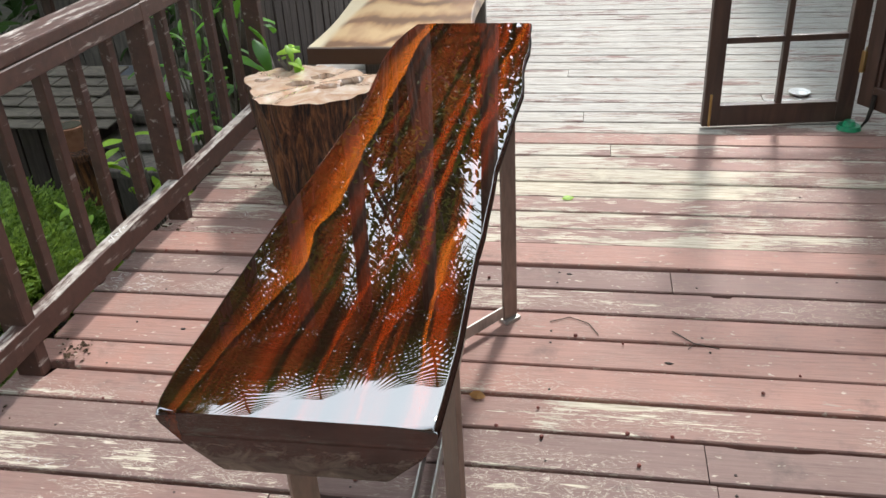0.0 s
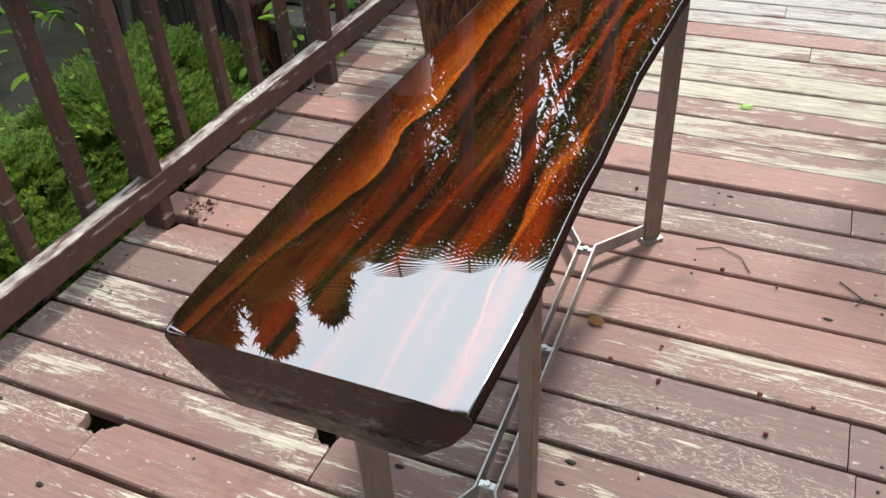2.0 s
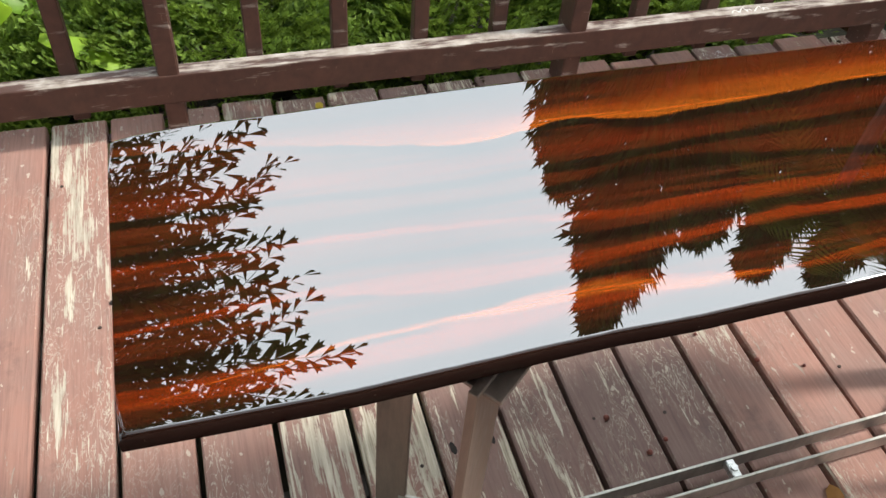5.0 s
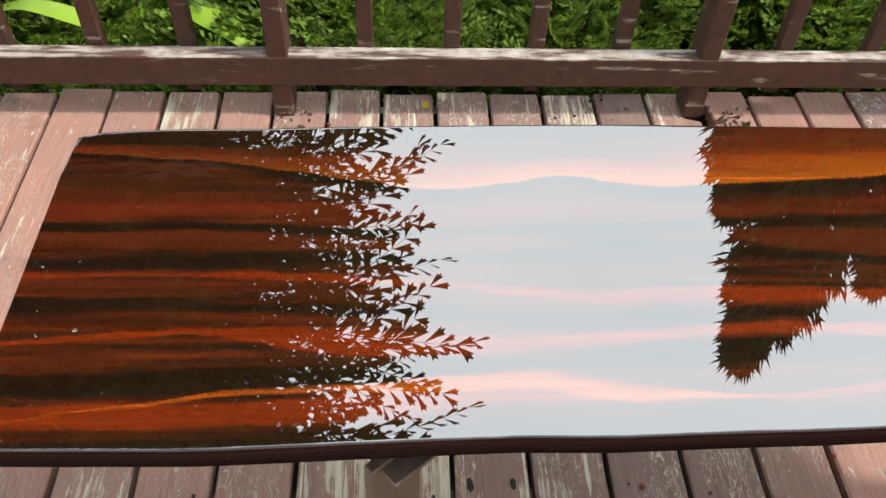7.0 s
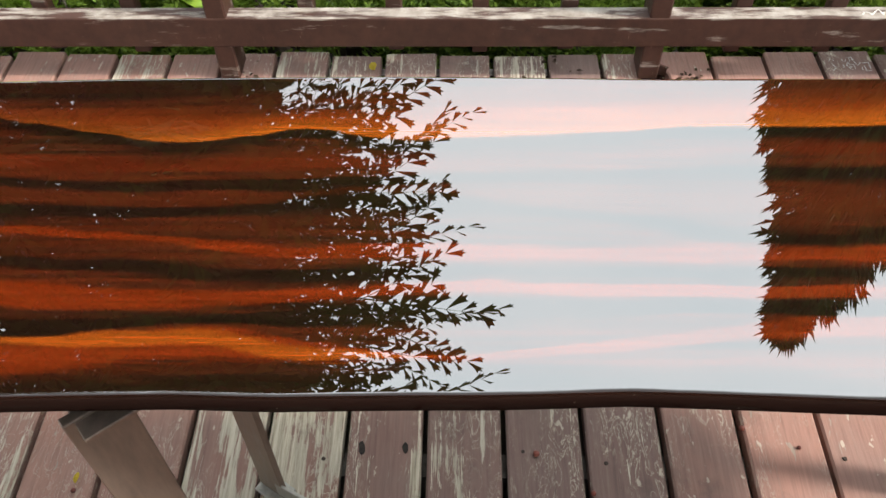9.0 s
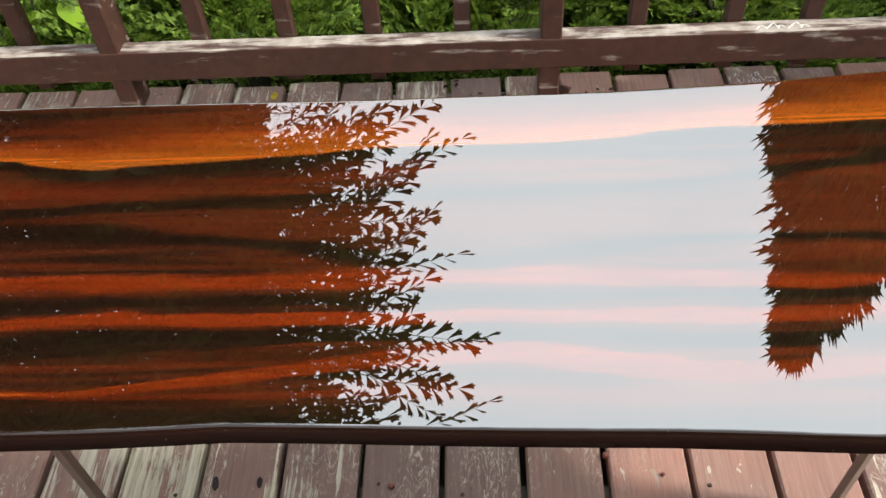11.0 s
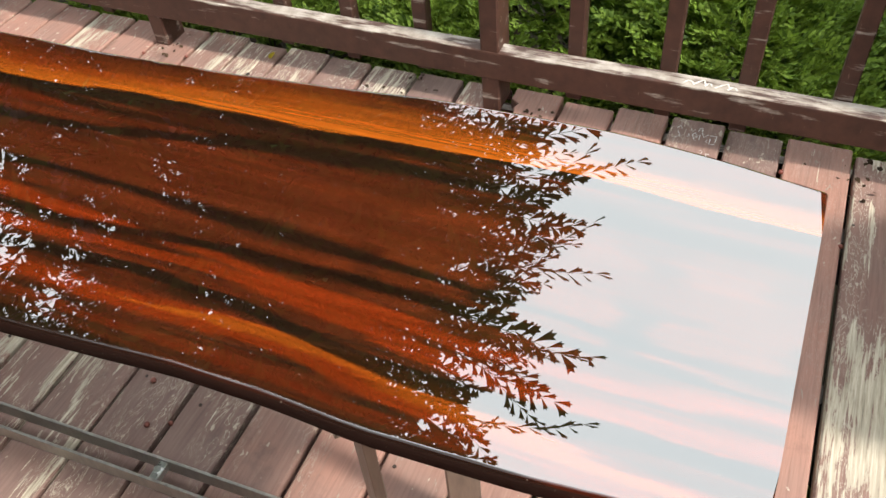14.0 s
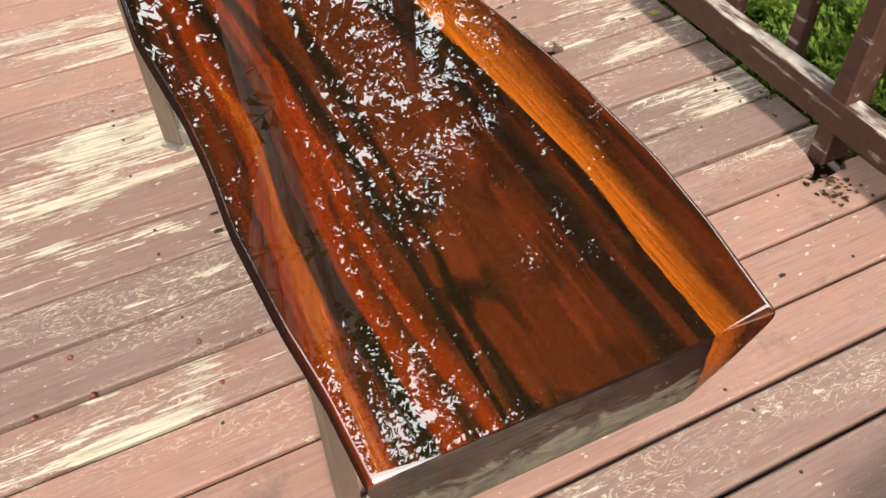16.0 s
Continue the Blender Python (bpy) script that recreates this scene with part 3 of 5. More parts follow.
deck = tagged(new("deck_floor"), "weathered red-brown painted timber deck of wide boards", "deck", kind="structure")
# wear of each row of boards by the railing and out on the deck, 0 sound paint to 1 bare timber, and its paint: 0 dark purple-grey to 1 pinkish brown
ROWS = {-21: (.3, .3, .8), -20: (.4, .4, .9), -19: (.25, .25, .8), -18: (.4, .4, .6), -17: (.3, .3, .9), -16: (.45, .4, .7), -15: (.2, .2, .9), -14: (.4, .4, .8), -13: (.3, .3, .9), -12: (.35, .3, .9),
        -11: (.28, .25, .9), -10: (.42, .5, .8), -9: (.52, .54, .8), -8: (.30, .28, .85), -7: (.38, .34, .7), -6: (.60, .73, .5), -5: (.48, .75, .45), -4: (.46, .60, .3), -3: (.38, .74, .3),
        -2: (.58, .36, .15), -1: (.26, .40, .1), 0: (.36, .52, .6), 1: (.24, .34, .8), 2: (.20, .24, .75), 3: (.26, .26, .7), 4: (.36, .46, .3), 5: (.26, .30, .25), 6: (.25, .25, .85),
        7: (.50, .72, .5), 8: (.50, .72, .4), 9: (.55, .66, .4), 10: (.62, .74, .4), 11: (.66, .76, .4), 12: (.62, .72, .4), 13: (.66, .74, .4), 14: (.30, .34, .7), 15: (.72, .76, .4)}
# butt joints of a row, in metres across the deck
JOINTS = {-3: [0.292], -5: [-0.21], 5: [1.32], -1: [1.346], -2: [1.362], -4: [0.315], 0: [2.4], 13: [1.13], 3: [2.7], 9: [2.2], -7: [1.9], 16: [1.0, 2.5], 18: [1.9], 21: [0.9], -10: [1.5]}


# rotten bites out of board edges: row, from x to x, depth, 0 lower or 1 upper edge
BITES = [(-4, 0.262, 0.316, 0.046, 1), (-5, -0.268, -0.205, 0.055, 1), (-3, 0.17, 0.295, 0.030, 0), (-5, -0.205, -0.17, 0.03, 1), (-7, 0.0, 0.08, 0.018, 1),
         (-1, 1.40, 1.62, 0.010, 1), (4, 1.44, 1.50, 0.012, 1), (1, -0.62, -0.50, 0.03, 0), (0, -0.66, -0.55, 0.05, 1)]


def board_mesh(length, width, wobble, bites=()):
    """A deck board along x, with eased and slightly ragged top edges; bites are rotten nicks in its edges."""
    xs = set(np.linspace(0, length, max(3, int(length / 0.45) + 1)))
    for x0, x1, _, _ in bites:
        xs |= {x for x in np.linspace(x0 - 0.004, x1 + 0.004, 9) if 0 < x < length}
    xs = sorted(xs)
    n = len(xs) - 1
    verts, faces = [], []
    for i, x in enumerate(xs):
        a = wobble * noise.noise((x * 2.3, wobble * 900, 0.0))
        b = wobble * noise.noise((x * 2.3, wobble * 900 + 7, 0.0))
        z = 0.0012 * noise.noise((x * 1.1, wobble * 300, 3.0))
        for x0, x1, deep, upper in bites:
            if x0 <= x <= x1:
                cut = deep * (0.75 + 0.5 * noise.noise((x * 45, deep * 100, 5.0)))
                a, b = (a, b + cut) if upper else (a + cut, b)
        verts += [(x, a, -0.032), (x, a, z - 0.004), (x, a + 0.004, z), (x, width - b - 0.004, z), (x, width - b, z - 0.004), (x, width - b, -0.032)]
    for i in range(n):
        for j in range(5):
            p, q = i * 6 + j, (i + 1) * 6 + j
            faces.append((p, q, q + 1, p + 1))
    faces += [(0, 1, 2, 3, 4, 5), tuple(n * 6 + j for j in (5, 4, 3, 2, 1, 0))]
    return verts, faces


for r in range(FIRST, LAST):
    by_rail, wear, tint = ROWS.get(r, (0.85, rnd.uniform(0.78, 0.94), rnd.uniform(0.1, 0.4)))
    cuts = [DECK_L + rnd.uniform(-0.015, 0.01), *JOINTS.get(r, []), DECK_R]
    y = GAP0 + PITCH * r + (0.019 if r == 7 else 0.003)
    for i, (a, b) in enumerate(zip(cuts, cuts[1:])):
        v, f = board_mesh(b - a - 0.003, PITCH - {7: 0.022, 6: -0.008}.get(r, 0.009) - rnd.uniform(0, 0.003), rnd.uniform(0.001, 0.004),
                          [(p - a, q - a, d, u) for row, p, q, d, u in BITES if row == r and q > a and p < b])
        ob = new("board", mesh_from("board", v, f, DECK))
        ob.location = (a, y, rnd.uniform(-0.0022, 0.0012) + (0.009 if r == 6 else 0))
        ob.rotation_euler = (radians(rnd.uniform(-0.5, 0.5)), 0, 0)
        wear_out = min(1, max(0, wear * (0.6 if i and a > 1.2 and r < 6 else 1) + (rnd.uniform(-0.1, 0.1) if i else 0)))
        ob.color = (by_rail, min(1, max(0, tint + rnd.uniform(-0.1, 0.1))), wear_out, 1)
        ob.parent = deck

for x in np.arange(-0.41, 4.5, 0.452):
    ob = part("joist", box(0.045, (LAST - FIRST) * PITCH, 0.14, (x, GAP0 + PITCH * (FIRST + LAST) / 2, -0.106)), GREY_TIMBER, deck)
part("rim_joist", box(0.03, (LAST - FIRST) * PITCH, 0.17, (DECK_L + 0.03, GAP0 + PITCH * (FIRST + LAST) / 2, -0.12)), RAIL, deck)

# ---- railing ----
railing = thing("railing", "brown painted timber railing with square balusters along the deck edge", "railing", (-0.60, 2.4, 0))
RX, RY = -0.60, 2.4


def rail_part(name, bm, label=""):
    ob = part(name, bm, RAIL, railing, label)
    ob.matrix_parent_inverse = Matrix.Translation((-RX, -RY, 0))
    return ob


POSTS = [-0.93, 0.20, 1.330, 2.405, 3.430, 4.50]
# balusters of the two bays that show them best
BALUSTERS = {1.330: (1.543, 1.760, 1.974, 2.193), 2.405: (2.615, 2.844, 3.028, 3.237)}
for y in POSTS:
    rail_part("post", box(0.085, 0.050, 0.875, (-0.604, y, 0.4375 - 0.003), 0.004))
bottom_y0, bottom_y1 = POSTS[0], POSTS[-1] + 0.2
rail_part("bottom_rail", box(0.050, bottom_y1 - bottom_y0, 0.083, (-0.584, (bottom_y0 + bottom_y1) / 2, 0.1405), 0.005, 2), "bottom rail with paint worn bare along its top")
rail_part("apron_rail", box(0.045, bottom_y1 - bottom_y0, 0.062, (-0.585, (bottom_y0 + bottom_y1) / 2, 0.839), 0.004))
rail_part("handrail", box(0.135, bottom_y1 - bottom_y0 + 0.06, 0.042, (-0.632, (bottom_y0 + bottom_y1) / 2, 0.893), 0.007, 2), "wide weathered handrail cap")
for a, b in zip(POSTS, POSTS[1:]):
    for j in range(1, 5):
        y = BALUSTERS[a][j - 1] if a in BALUSTERS else a + (b - a) * j / 5 + rnd.uniform(-0.006, 0.006)
        low = 0.050 + rnd.uniform(-0.010, 0.010)
        rail_part("baluster", box(0.036, 0.040, 0.81 - low, (-0.6275, y, (0.81 + low) / 2), 0.003))

# ---- the resin table ----
# edges of the slab's top: metres along the deck, then across, on the railing side and on the open side
LEFT = [(1.315, .524), (1.34, .517), (1.40, .511), (1.50, .510), (1.60, .507), (1.70, .504), (1.85, .502), (2.00, .504), (2.15, .506), (2.35, .505), (2.50, .497), (2.64, .484), (2.75, .471), (2.85, .468), (2.95, .468), (3.05, .477), (3.145, .493)]
RIGHT = [(1.317, .873), (1.48, .876), (1.60, .872), (1.72, .868), (1.80, .870), (1.95, .867), (2.05, .863), (2.20, .867), (2.35, .870), (2.50, .877), (2.60, .870), (2.68, .863), (2.77, .862), (2.85, .866), (2.98, .860), (3.06, .852), (3.140, .849)]
TOP_Z, THICK = 0.853, 0.088


def along(pts, y):
    return float(np.interp(y, [p[0] for p in pts], [p[1] for p in pts]))


def slab_mesh():
    n = 72
    prof = 0
    verts, faces = [], []
    for i in range(n + 1):
        s = i / n
        yl, yr = LEFT[0][0] + s * (LEFT[-1][0] - LEFT[0][0]), RIGHT[0][0] + s * (RIGHT[-1][0] - RIGHT[0][0])
        l = along(LEFT, yl) + 0.0015 * noise.noise((yl * 6, 1.0, 0))
        r = along(RIGHT, yr) + 0.0020 * noise.noise((yr * 5, 4.0, 0))
        w = r - l
        bl = l + 0.066 + 0.006 * noise.noise((yl * 4, 9.0, 0))
        br = r - 0.060 + 0.006 * noise.noise((yr * 4, 13.0, 0))
        zb = TOP_Z - THICK + 0.003 * noise.noise((yl * 3, 21.0, 0))
        ring = [(l + 0.006, -0.0003), (l + 0.0025, -0.0022), (l + 0.001, -0.006), (l, -0.012), (l + 0.004, -0.020), (l + 0.030, -0.050), (bl, zb - TOP_Z + 0.004), (bl + 0.006, zb - TOP_Z),
                (br - 0.006, zb - TOP_Z), (br, zb - TOP_Z + 0.004), (r - 0.022, -0.050), (r - 0.003, -0.022), (r, -0.014), (r - 0.0005, -0.007), (r - 0.0020, -0.0022), (r - 0.0048, -0.0003)]
        tops = [(r - 0.0062, 0.0)] + [(l + 0.012 + (w - 0.022) * (7 - j) / 7, 0.0) for j in range(1, 7)] + [(l + 0.0075, 0.0)]
        ring = ring + tops
        prof = len(ring)
        for x, dz in ring:
            f = (x - l) / w
            verts.append((x, yl + (yr - yl) * f, TOP_Z + dz))
    for i in range(n):
        for j in range(prof):
            a, b = i * prof + j, i * prof + (j + 1) % prof
            faces.append((a, b, b + prof, a + prof))
    faces += [tuple(range(prof))[::-1], tuple(n * prof + j for j in range(prof))]
    bm = bmesh.new()
    bv = [bm.verts.new(v) for v in verts]
    for f in faces:
        bm.faces.new([bv[j] for j in f])
    ends = [e for e in bm.edges if len(e.link_faces) == 2 and any(len(f.verts) > 5 for f in e.link_faces) and min(e.verts[0].co.z, e.verts[1].co.z) > TOP_Z - 0.0045]
    bmesh.ops.bevel(bm, geom=ends, offset=0.007, segments=3, affect="EDGES", profile=0.5)
    return bm


table = thing("console_table", "long dark rosewood slab table under glossy resin on metal legs", "table", (0.72, 2.18, 0))


def table_part(name, bm, mat, label="", parent=None, smooth=False):
    ob = part(name, bm, mat, parent or table, label, smooth)
    if parent is None:
        ob.matrix_parent_inverse = Matrix.Translation((-0.72, -2.18, 0))
    return ob


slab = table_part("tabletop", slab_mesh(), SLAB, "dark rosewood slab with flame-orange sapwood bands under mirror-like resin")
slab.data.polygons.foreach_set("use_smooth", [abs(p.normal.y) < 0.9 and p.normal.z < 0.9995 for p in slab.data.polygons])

LEGS = {"near_l": (0.562, 1.612), "near_r": (0.828, 1.626), "far_l": (0.552, 2.776), "far_r": (0.803, 2.806)}
SX0, SX1, SY0, SY1 = 0.685, 0.659, 1.800, 2.652


def leg(key):
    """A flat upright plate in line with its splayed arm, with a folded flange under the slab and a small foot."""
    x, y = LEGS[key]
    far = key.startswith("far")
    way = Vector((x - (SX1 if far else SX0), y - (SY1 if far else SY0), 0)).normalized()
    turn = Matrix.Rotation(math.atan2(way.y, way.x), 4, "Z")
    top = TOP_Z - THICK + 0.004
    ob = table_part("leg", box(0.054, 0.011, top - 0.012, (x, y, 0.012 + (top - 0.012) / 2), 0.0012, 1, turn), LEG_STEEL, "upright flat metal leg")
    part("foot_plate", box(0.060, 0.038, 0.010, (x, y, 0.005), 0.001, 1, turn), BAR_STEEL, ob)
    part("mounting_flange", box(0.075, 0.050, 0.005, (x - way.x * 0.02, y - way.y * 0.02, top - 0.006), 0.001, 1, turn), LEG_STEEL, ob)
    return ob


for key in LEGS:
    leg(key)


def bent_bar(side):
    """A flat bar on edge: leg foot, splayed arm, long run beside its twin, splayed arm, leg foot."""
    e = "l" if side < 0 else "r"
    (xa, ya), (xb, yb) = LEGS["near_" + e], LEGS["far_" + e]
    off = 0.021 * side
    line = [Vector((xa - side * 0.012, ya + 0.01, 0)), Vector((SX0 + off, SY0, 0)), Vector((SX1 + off, SY1, 0)), Vector((xb - side * 0.012, yb - 0.01, 0))]
    th, z0, z1 = 0.0055, 0.020, 0.060
    bm = bmesh.new()
    rows = []
    for i, p in enumerate(line):
        d0 = (p - line[i - 1]).normalized() if i else (line[1] - p).normalized()
        d1 = (line[i + 1] - p).normalized() if i < 3 else d0
        m = (d0 + d1).normalized()
        nrm = Vector((-m.y, m.x, 0)) / max(0.3, m.dot(d0))
        rows.append([bm.verts.new(p + nrm * s * th / 2 + Vector((0, 0, z))) for s, z in ((-1, z0), (-1, z1), (1, z1), (1, z0))])
    for a, b in zip(rows, rows[1:]):
        for j in range(4):
            bm.faces.new((a[j], a[(j + 1) % 4], b[(j + 1) % 4], b[j]))
    bm.faces.new(rows[0])
    bm.faces.new(rows[-1][::-1])
    bmesh.ops.bevel(bm, geom=list(bm.edges), offset=0.0008, segments=1, affect="EDGES")
    return table_part("stretcher_bar", bm, BAR_STEEL, "bent flat steel bar that ties the legs")


bent_bar(-1)
bent_bar(1)
for y in (1.815, 2.227, 2.632):
    x = SX0 + (SX1 - SX0) * (y - SY0) / (SY1 - SY0)
    table_part("spacer", join(box(0.037, 0.018, 0.018, (x, y, 0.048), 0.002), disc(0.0075, 0.006, (x, y, 0.056), 6)), BOLT_STEEL, "small bolted spacer between the twin bars")

# ---- trees round the deck ----
def frond(rng, n=11, length=1.3, leaf=0.185):
    """One fishtail-palm frond along +x: a thin stem with ragged wedge leaflets on both sides."""
    v, f = [], []
    for i in range(8):
        t = i / 8
        z = -0.28 * t * t * length
        for dy in (-0.008, 0.008):
            v.append((t * length, dy * (1 - t), z))
    for i in range(7):
        f.append((2 * i, 2 * i + 1, 2 * i + 3, 2 * i + 2))
    for i in range(n):
        t = 0.12 + 0.88 * i / n
        z = -0.28 * t * t * length
        for s in (-1, 1):
            a = s * radians(rng.uniform(32, 62)) * (1.1 - 0.5 * t)
            size = leaf * rng.uniform(0.65, 1.1) * (1.15 - 0.3 * t)
            c, sn = math.cos(a), math.sin(a)
            dip = rng.uniform(-0.35, 0.15)
            k0 = len(v)
            w = rng.uniform(0.36, 0.64)
            shape = [(0, 0), (0.55, -0.22 * w), (0.92, -0.50 * w), (0.86, -0.16 * w), (1.05, 0.05 * w), (0.84, 0.20 * w), (0.95, 0.46 * w), (0.5, 0.26 * w)]
            for px, py in shape:
                px, py = px * size, py * size
                v.append((t * length + c * px - sn * py, sn * px + c * py, z + dip * px))
            f += [tuple(range(k0, k0 + 8))]
    return v, f


def canopy_tree():
    """The large fishtail palm beside the deck whose fronds lean over the railing."""
    rng = random.Random(21)
    tree = thing("fishtail_palm", "tall fishtail palm clump with ragged wedge leaflets beside the deck", "tree", (-3.6, -2.2, -0.7))
    stems = []
    for cx, cy, h in ((-3.6, -2.2, 7.5), (-2.9, -2.9, 6.5), (-4.3, -1.4, 7.0), (-2.2, -3.6, 6.0)):
        top = (cx + rng.uniform(-.3, .3), cy + rng.uniform(-.3, .3), h)
        stems.append(tube([(cx, cy, -0.75), ((cx + top[0]) / 2 + 0.1, (cy + top[1]) / 2, h * 0.45), top], [0.13, 0.11, 0.07], 8))
    for _ in range(16):
        a, h = rng.uniform(0, 6.28), rng.uniform(2.6, 5.0)
        b = Vector((-3.4 + 0.3 * math.cos(a), -2.2 + 0.3 * math.sin(a), h))
        e = b + Vector((math.cos(a) * 2.6, math.sin(a) * 2.6, rng.uniform(0.3, 1.6)))
        stems.append(tube([b, (b + e) / 2 + Vector((0, 0, 0.3)), e], [0.05, 0.035, 0.012], 6))
    ob = part("trunk", join(*stems), BARK, tree)
    ob.matrix_parent_inverse = Matrix.Translation((3.6, 2.2, 0.7))
    bases = [frond(rng) for _ in range(3)] + [frond(rng, 10, 1.4, 0.215) for _ in range(3)]
    count = 0
    groups = [[] for _ in bases]
    while count < 3100:
        d = Vector((rng.gauss(0, 1), rng.gauss(0, 1), rng.gauss(0, 0.9))).normalized()
        rr = rng.uniform(0.2, 1.0) ** 0.5 if count < 2380 else rng.uniform(0.74, 1.08)
        p = Vector((-3.5 + d.x * 3.8 * rr, -2.62 + d.y * (3.45 if count < 2380 else 3.60) * rr, 6.0 + d.z * 4.3 * rr))
        if p.z < 2.4 or (p.x > -0.2 and p.z < 4.2):
            continue
        if p.z < 4.2 and rng.random() < 0.25:
            continue
        q = p - Vector((0.75, 2.4, 0.87))
        az, el = math.degrees(math.atan2(q.x, q.y)), math.degrees(math.atan2(q.z, math.hypot(q.x, q.y)))
        if count < 2380 and rr > 0.55 and rng.random() < (rr - 0.50) * 2.35:
            continue
        if az < -147 and rng.random() < 0.93:
            continue
        yaw = math.atan2(d.y, d.x) + rng.uniform(-0.9, 0.9)
        rot = Euler((rng.uniform(-0.7, 0.7), rng.uniform(-0.7, 0.5), yaw)).to_quaternion()
        groups[rng.randrange(3) + (3 if count >= 2380 else 0)].append(turned(p, rot, rng.uniform(0.6, 1.05)))
        count += 1
    vs, fs, at = [], [], 0
    for (bv, bf), pl in zip(bases, groups):
        v, f = scatter(bv, bf, pl)
        vs.append(v)
        fs += [tuple(i + at for i in q) for q in f]
        at += len(v)
    ob = part("crown", mesh_from("crown", np.concatenate(vs), fs, TREE_LEAF), TREE_LEAF, tree)
    ob.matrix_parent_inverse = Matrix.Translation((3.6, 2.2, 0.7))


canopy_tree()


def conifer_mesh(rng, height, radius, count):
    """Sprays of a tall cypress-like conifer: ragged, upswept, thinning to the tip."""
    base_v = [(0, 0, 0), (0.35, 0.05, 0.03), (0.60, 0.04, 0.02), (0.72, 0.20, 0.06), (1.0, 0.0, 0.16), (0.62, -0.04, 0.02), (0.70, -0.18, 0.04), (0.35, -0.05, 0.02)]
    base_f = [(0, 7, 5, 4, 2, 1), (1, 2, 3), (7, 6, 5)]
    pl = []
    for _ in range(count):
        t = rng.random() ** 0.75
        z = height * (0.06 + 0.94 * t)
        a = rng.uniform(0, 6.2832)
        lump = 0.35 * noise.noise((t * 9, height, 0)) + 0.42 * noise.noise((math.cos(a) * 2.2, math.sin(a) * 2.2, t * 13 + height))
        r = radius * (1 - t) ** 0.7 * (0.78 + lump) + 0.05
        rr = r * rng.uniform(0.25, 1.0)
        rot = Euler((rng.uniform(-0.6, 0.6), -rng.uniform(0.1, 0.9) - 0.5 * t, a)).to_quaternion()
        pl.append(turned((rr * math.cos(a), rr * math.sin(a), z), rot, rng.uniform(0.45, 1.0) * (0.6 + 0.5 * (1 - t)) * min(1.0, 0.25 + radius * 0.26)))
    return scatter(base_v, base_f, pl)


def conifer(az, dist, height, radius, seed, count=2600):
    rng = random.Random(seed)
    x, y = 0.75 + dist * math.sin(radians(az)), 2.0 + dist * math.cos(radians(az))
    t = thing("conifer", "tall dark conifer with ragged drooping sprays behind the garden", "tree", (x, y, -0.75), "conifers behind the garden")
    part("trunk", tube([(0, 0, 0), (0.05, 0, height * 0.5), (0, 0, height * 0.97)], [0.28, 0.18, 0.03], 8), BARK, t)
    v, f = conifer_mesh(rng, height, radius, count)
    part("crown", mesh_from("crown", v, f, CONE_LEAF), CONE_LEAF, t)


def top_at(dist, el):
    return dist * math.tan(radians(el)) + 0.87 + 0.75


for az, dist, el, rad in ((-55, 7.6, 50.0, 2.0), (-61, 13.5, 41, 2.8), (-42.5, 14, 42.5, 2.6), (-37, 15, 41.0, 2.7), (-31, 16, 35.5, 2.9), (-22, 15, 33, 2.6), (-48, 15, 42, 2.9), (-12, 16, 31, 2.7), (-68, 15, 30, 2.0)):
    conifer(az, dist, top_at(dist, el), rad, int(100 - az), 6000)


def feather_palm(az, dist, el, seed):
    rng = random.Random(seed)
    x, y = 0.75 + dist * math.sin(radians(az)), 2.0 + dist * math.cos(radians(az))
    h = top_at(dist, el) - 1.0
    t = thing("feather_palm", "feather palm with arching fronds behind the garden", "tree", (x, y, -0.75), "feather palms")
    part("trunk", tube([(0, 0, 0), (0.1, 0.05, h * 0.5), (0, 0, h)], [0.16, 0.13, 0.11], 8), BARK, t)
    v, f = [], []
    for i in range(21):
        a = 6.2832 * i / 21 + rng.uniform(-.15, .15)
        lift, ln = rng.uniform(0.35, 1.35), rng.uniform(1.5, 2.1)
        d = Vector((math.cos(a), math.sin(a), 0))
        side = Vector((-d.y, d.x, 0))
        pts = [Vector((0, 0, h)) + d * ln * s * math.cos(lift * 0.6) + Vector((0, 0, ln * (math.sin(lift) * s - 0.75 * s * s))) for s in np.linspace(0, 1, 19)]
        for j, p in enumerate(pts[2:], 2):
            tang = (p - pts[j - 1]).normalized()
            for s in (-1, 1):
                out = (side * s * 0.85 + tang * 0.55 + Vector((0, 0, -0.25))).normalized()
                L = 0.62 * math.sin(math.pi * min(1, 0.12 + 0.86 * j / 19)) * rng.uniform(0.85, 1.1)
                k0 = len(v)
                v += [p - tang * 0.030, p + tang * 0.030, p + out * L]
                f.append((k0, k0 + 1, k0 + 2))
        for j in range(18):
            k0 = len(v)
            v += [pts[j] + side * 0.015, pts[j] - side * 0.015, pts[j + 1] - side * 0.012, pts[j + 1] + side * 0.012]
            f.append((k0, k0 + 1, k0 + 2, k0 + 3))
    part("crown", mesh_from("crown", v, f, LIT_LEAF), LIT_LEAF, t)


for az, dist, el, seed in ((-24, 9.0, 38.4, 5), (-31, 9.5, 38.2, 6), (-39, 10.5, 39.0, 8), (-18.5, 9.6, 38.6, 9), (-28, 11.0, 37.4, 10), (-12.5, 9.0, 38.2, 11), (-7.0, 9.8, 37.0, 12)):
    feather_palm(az, dist, el, seed)


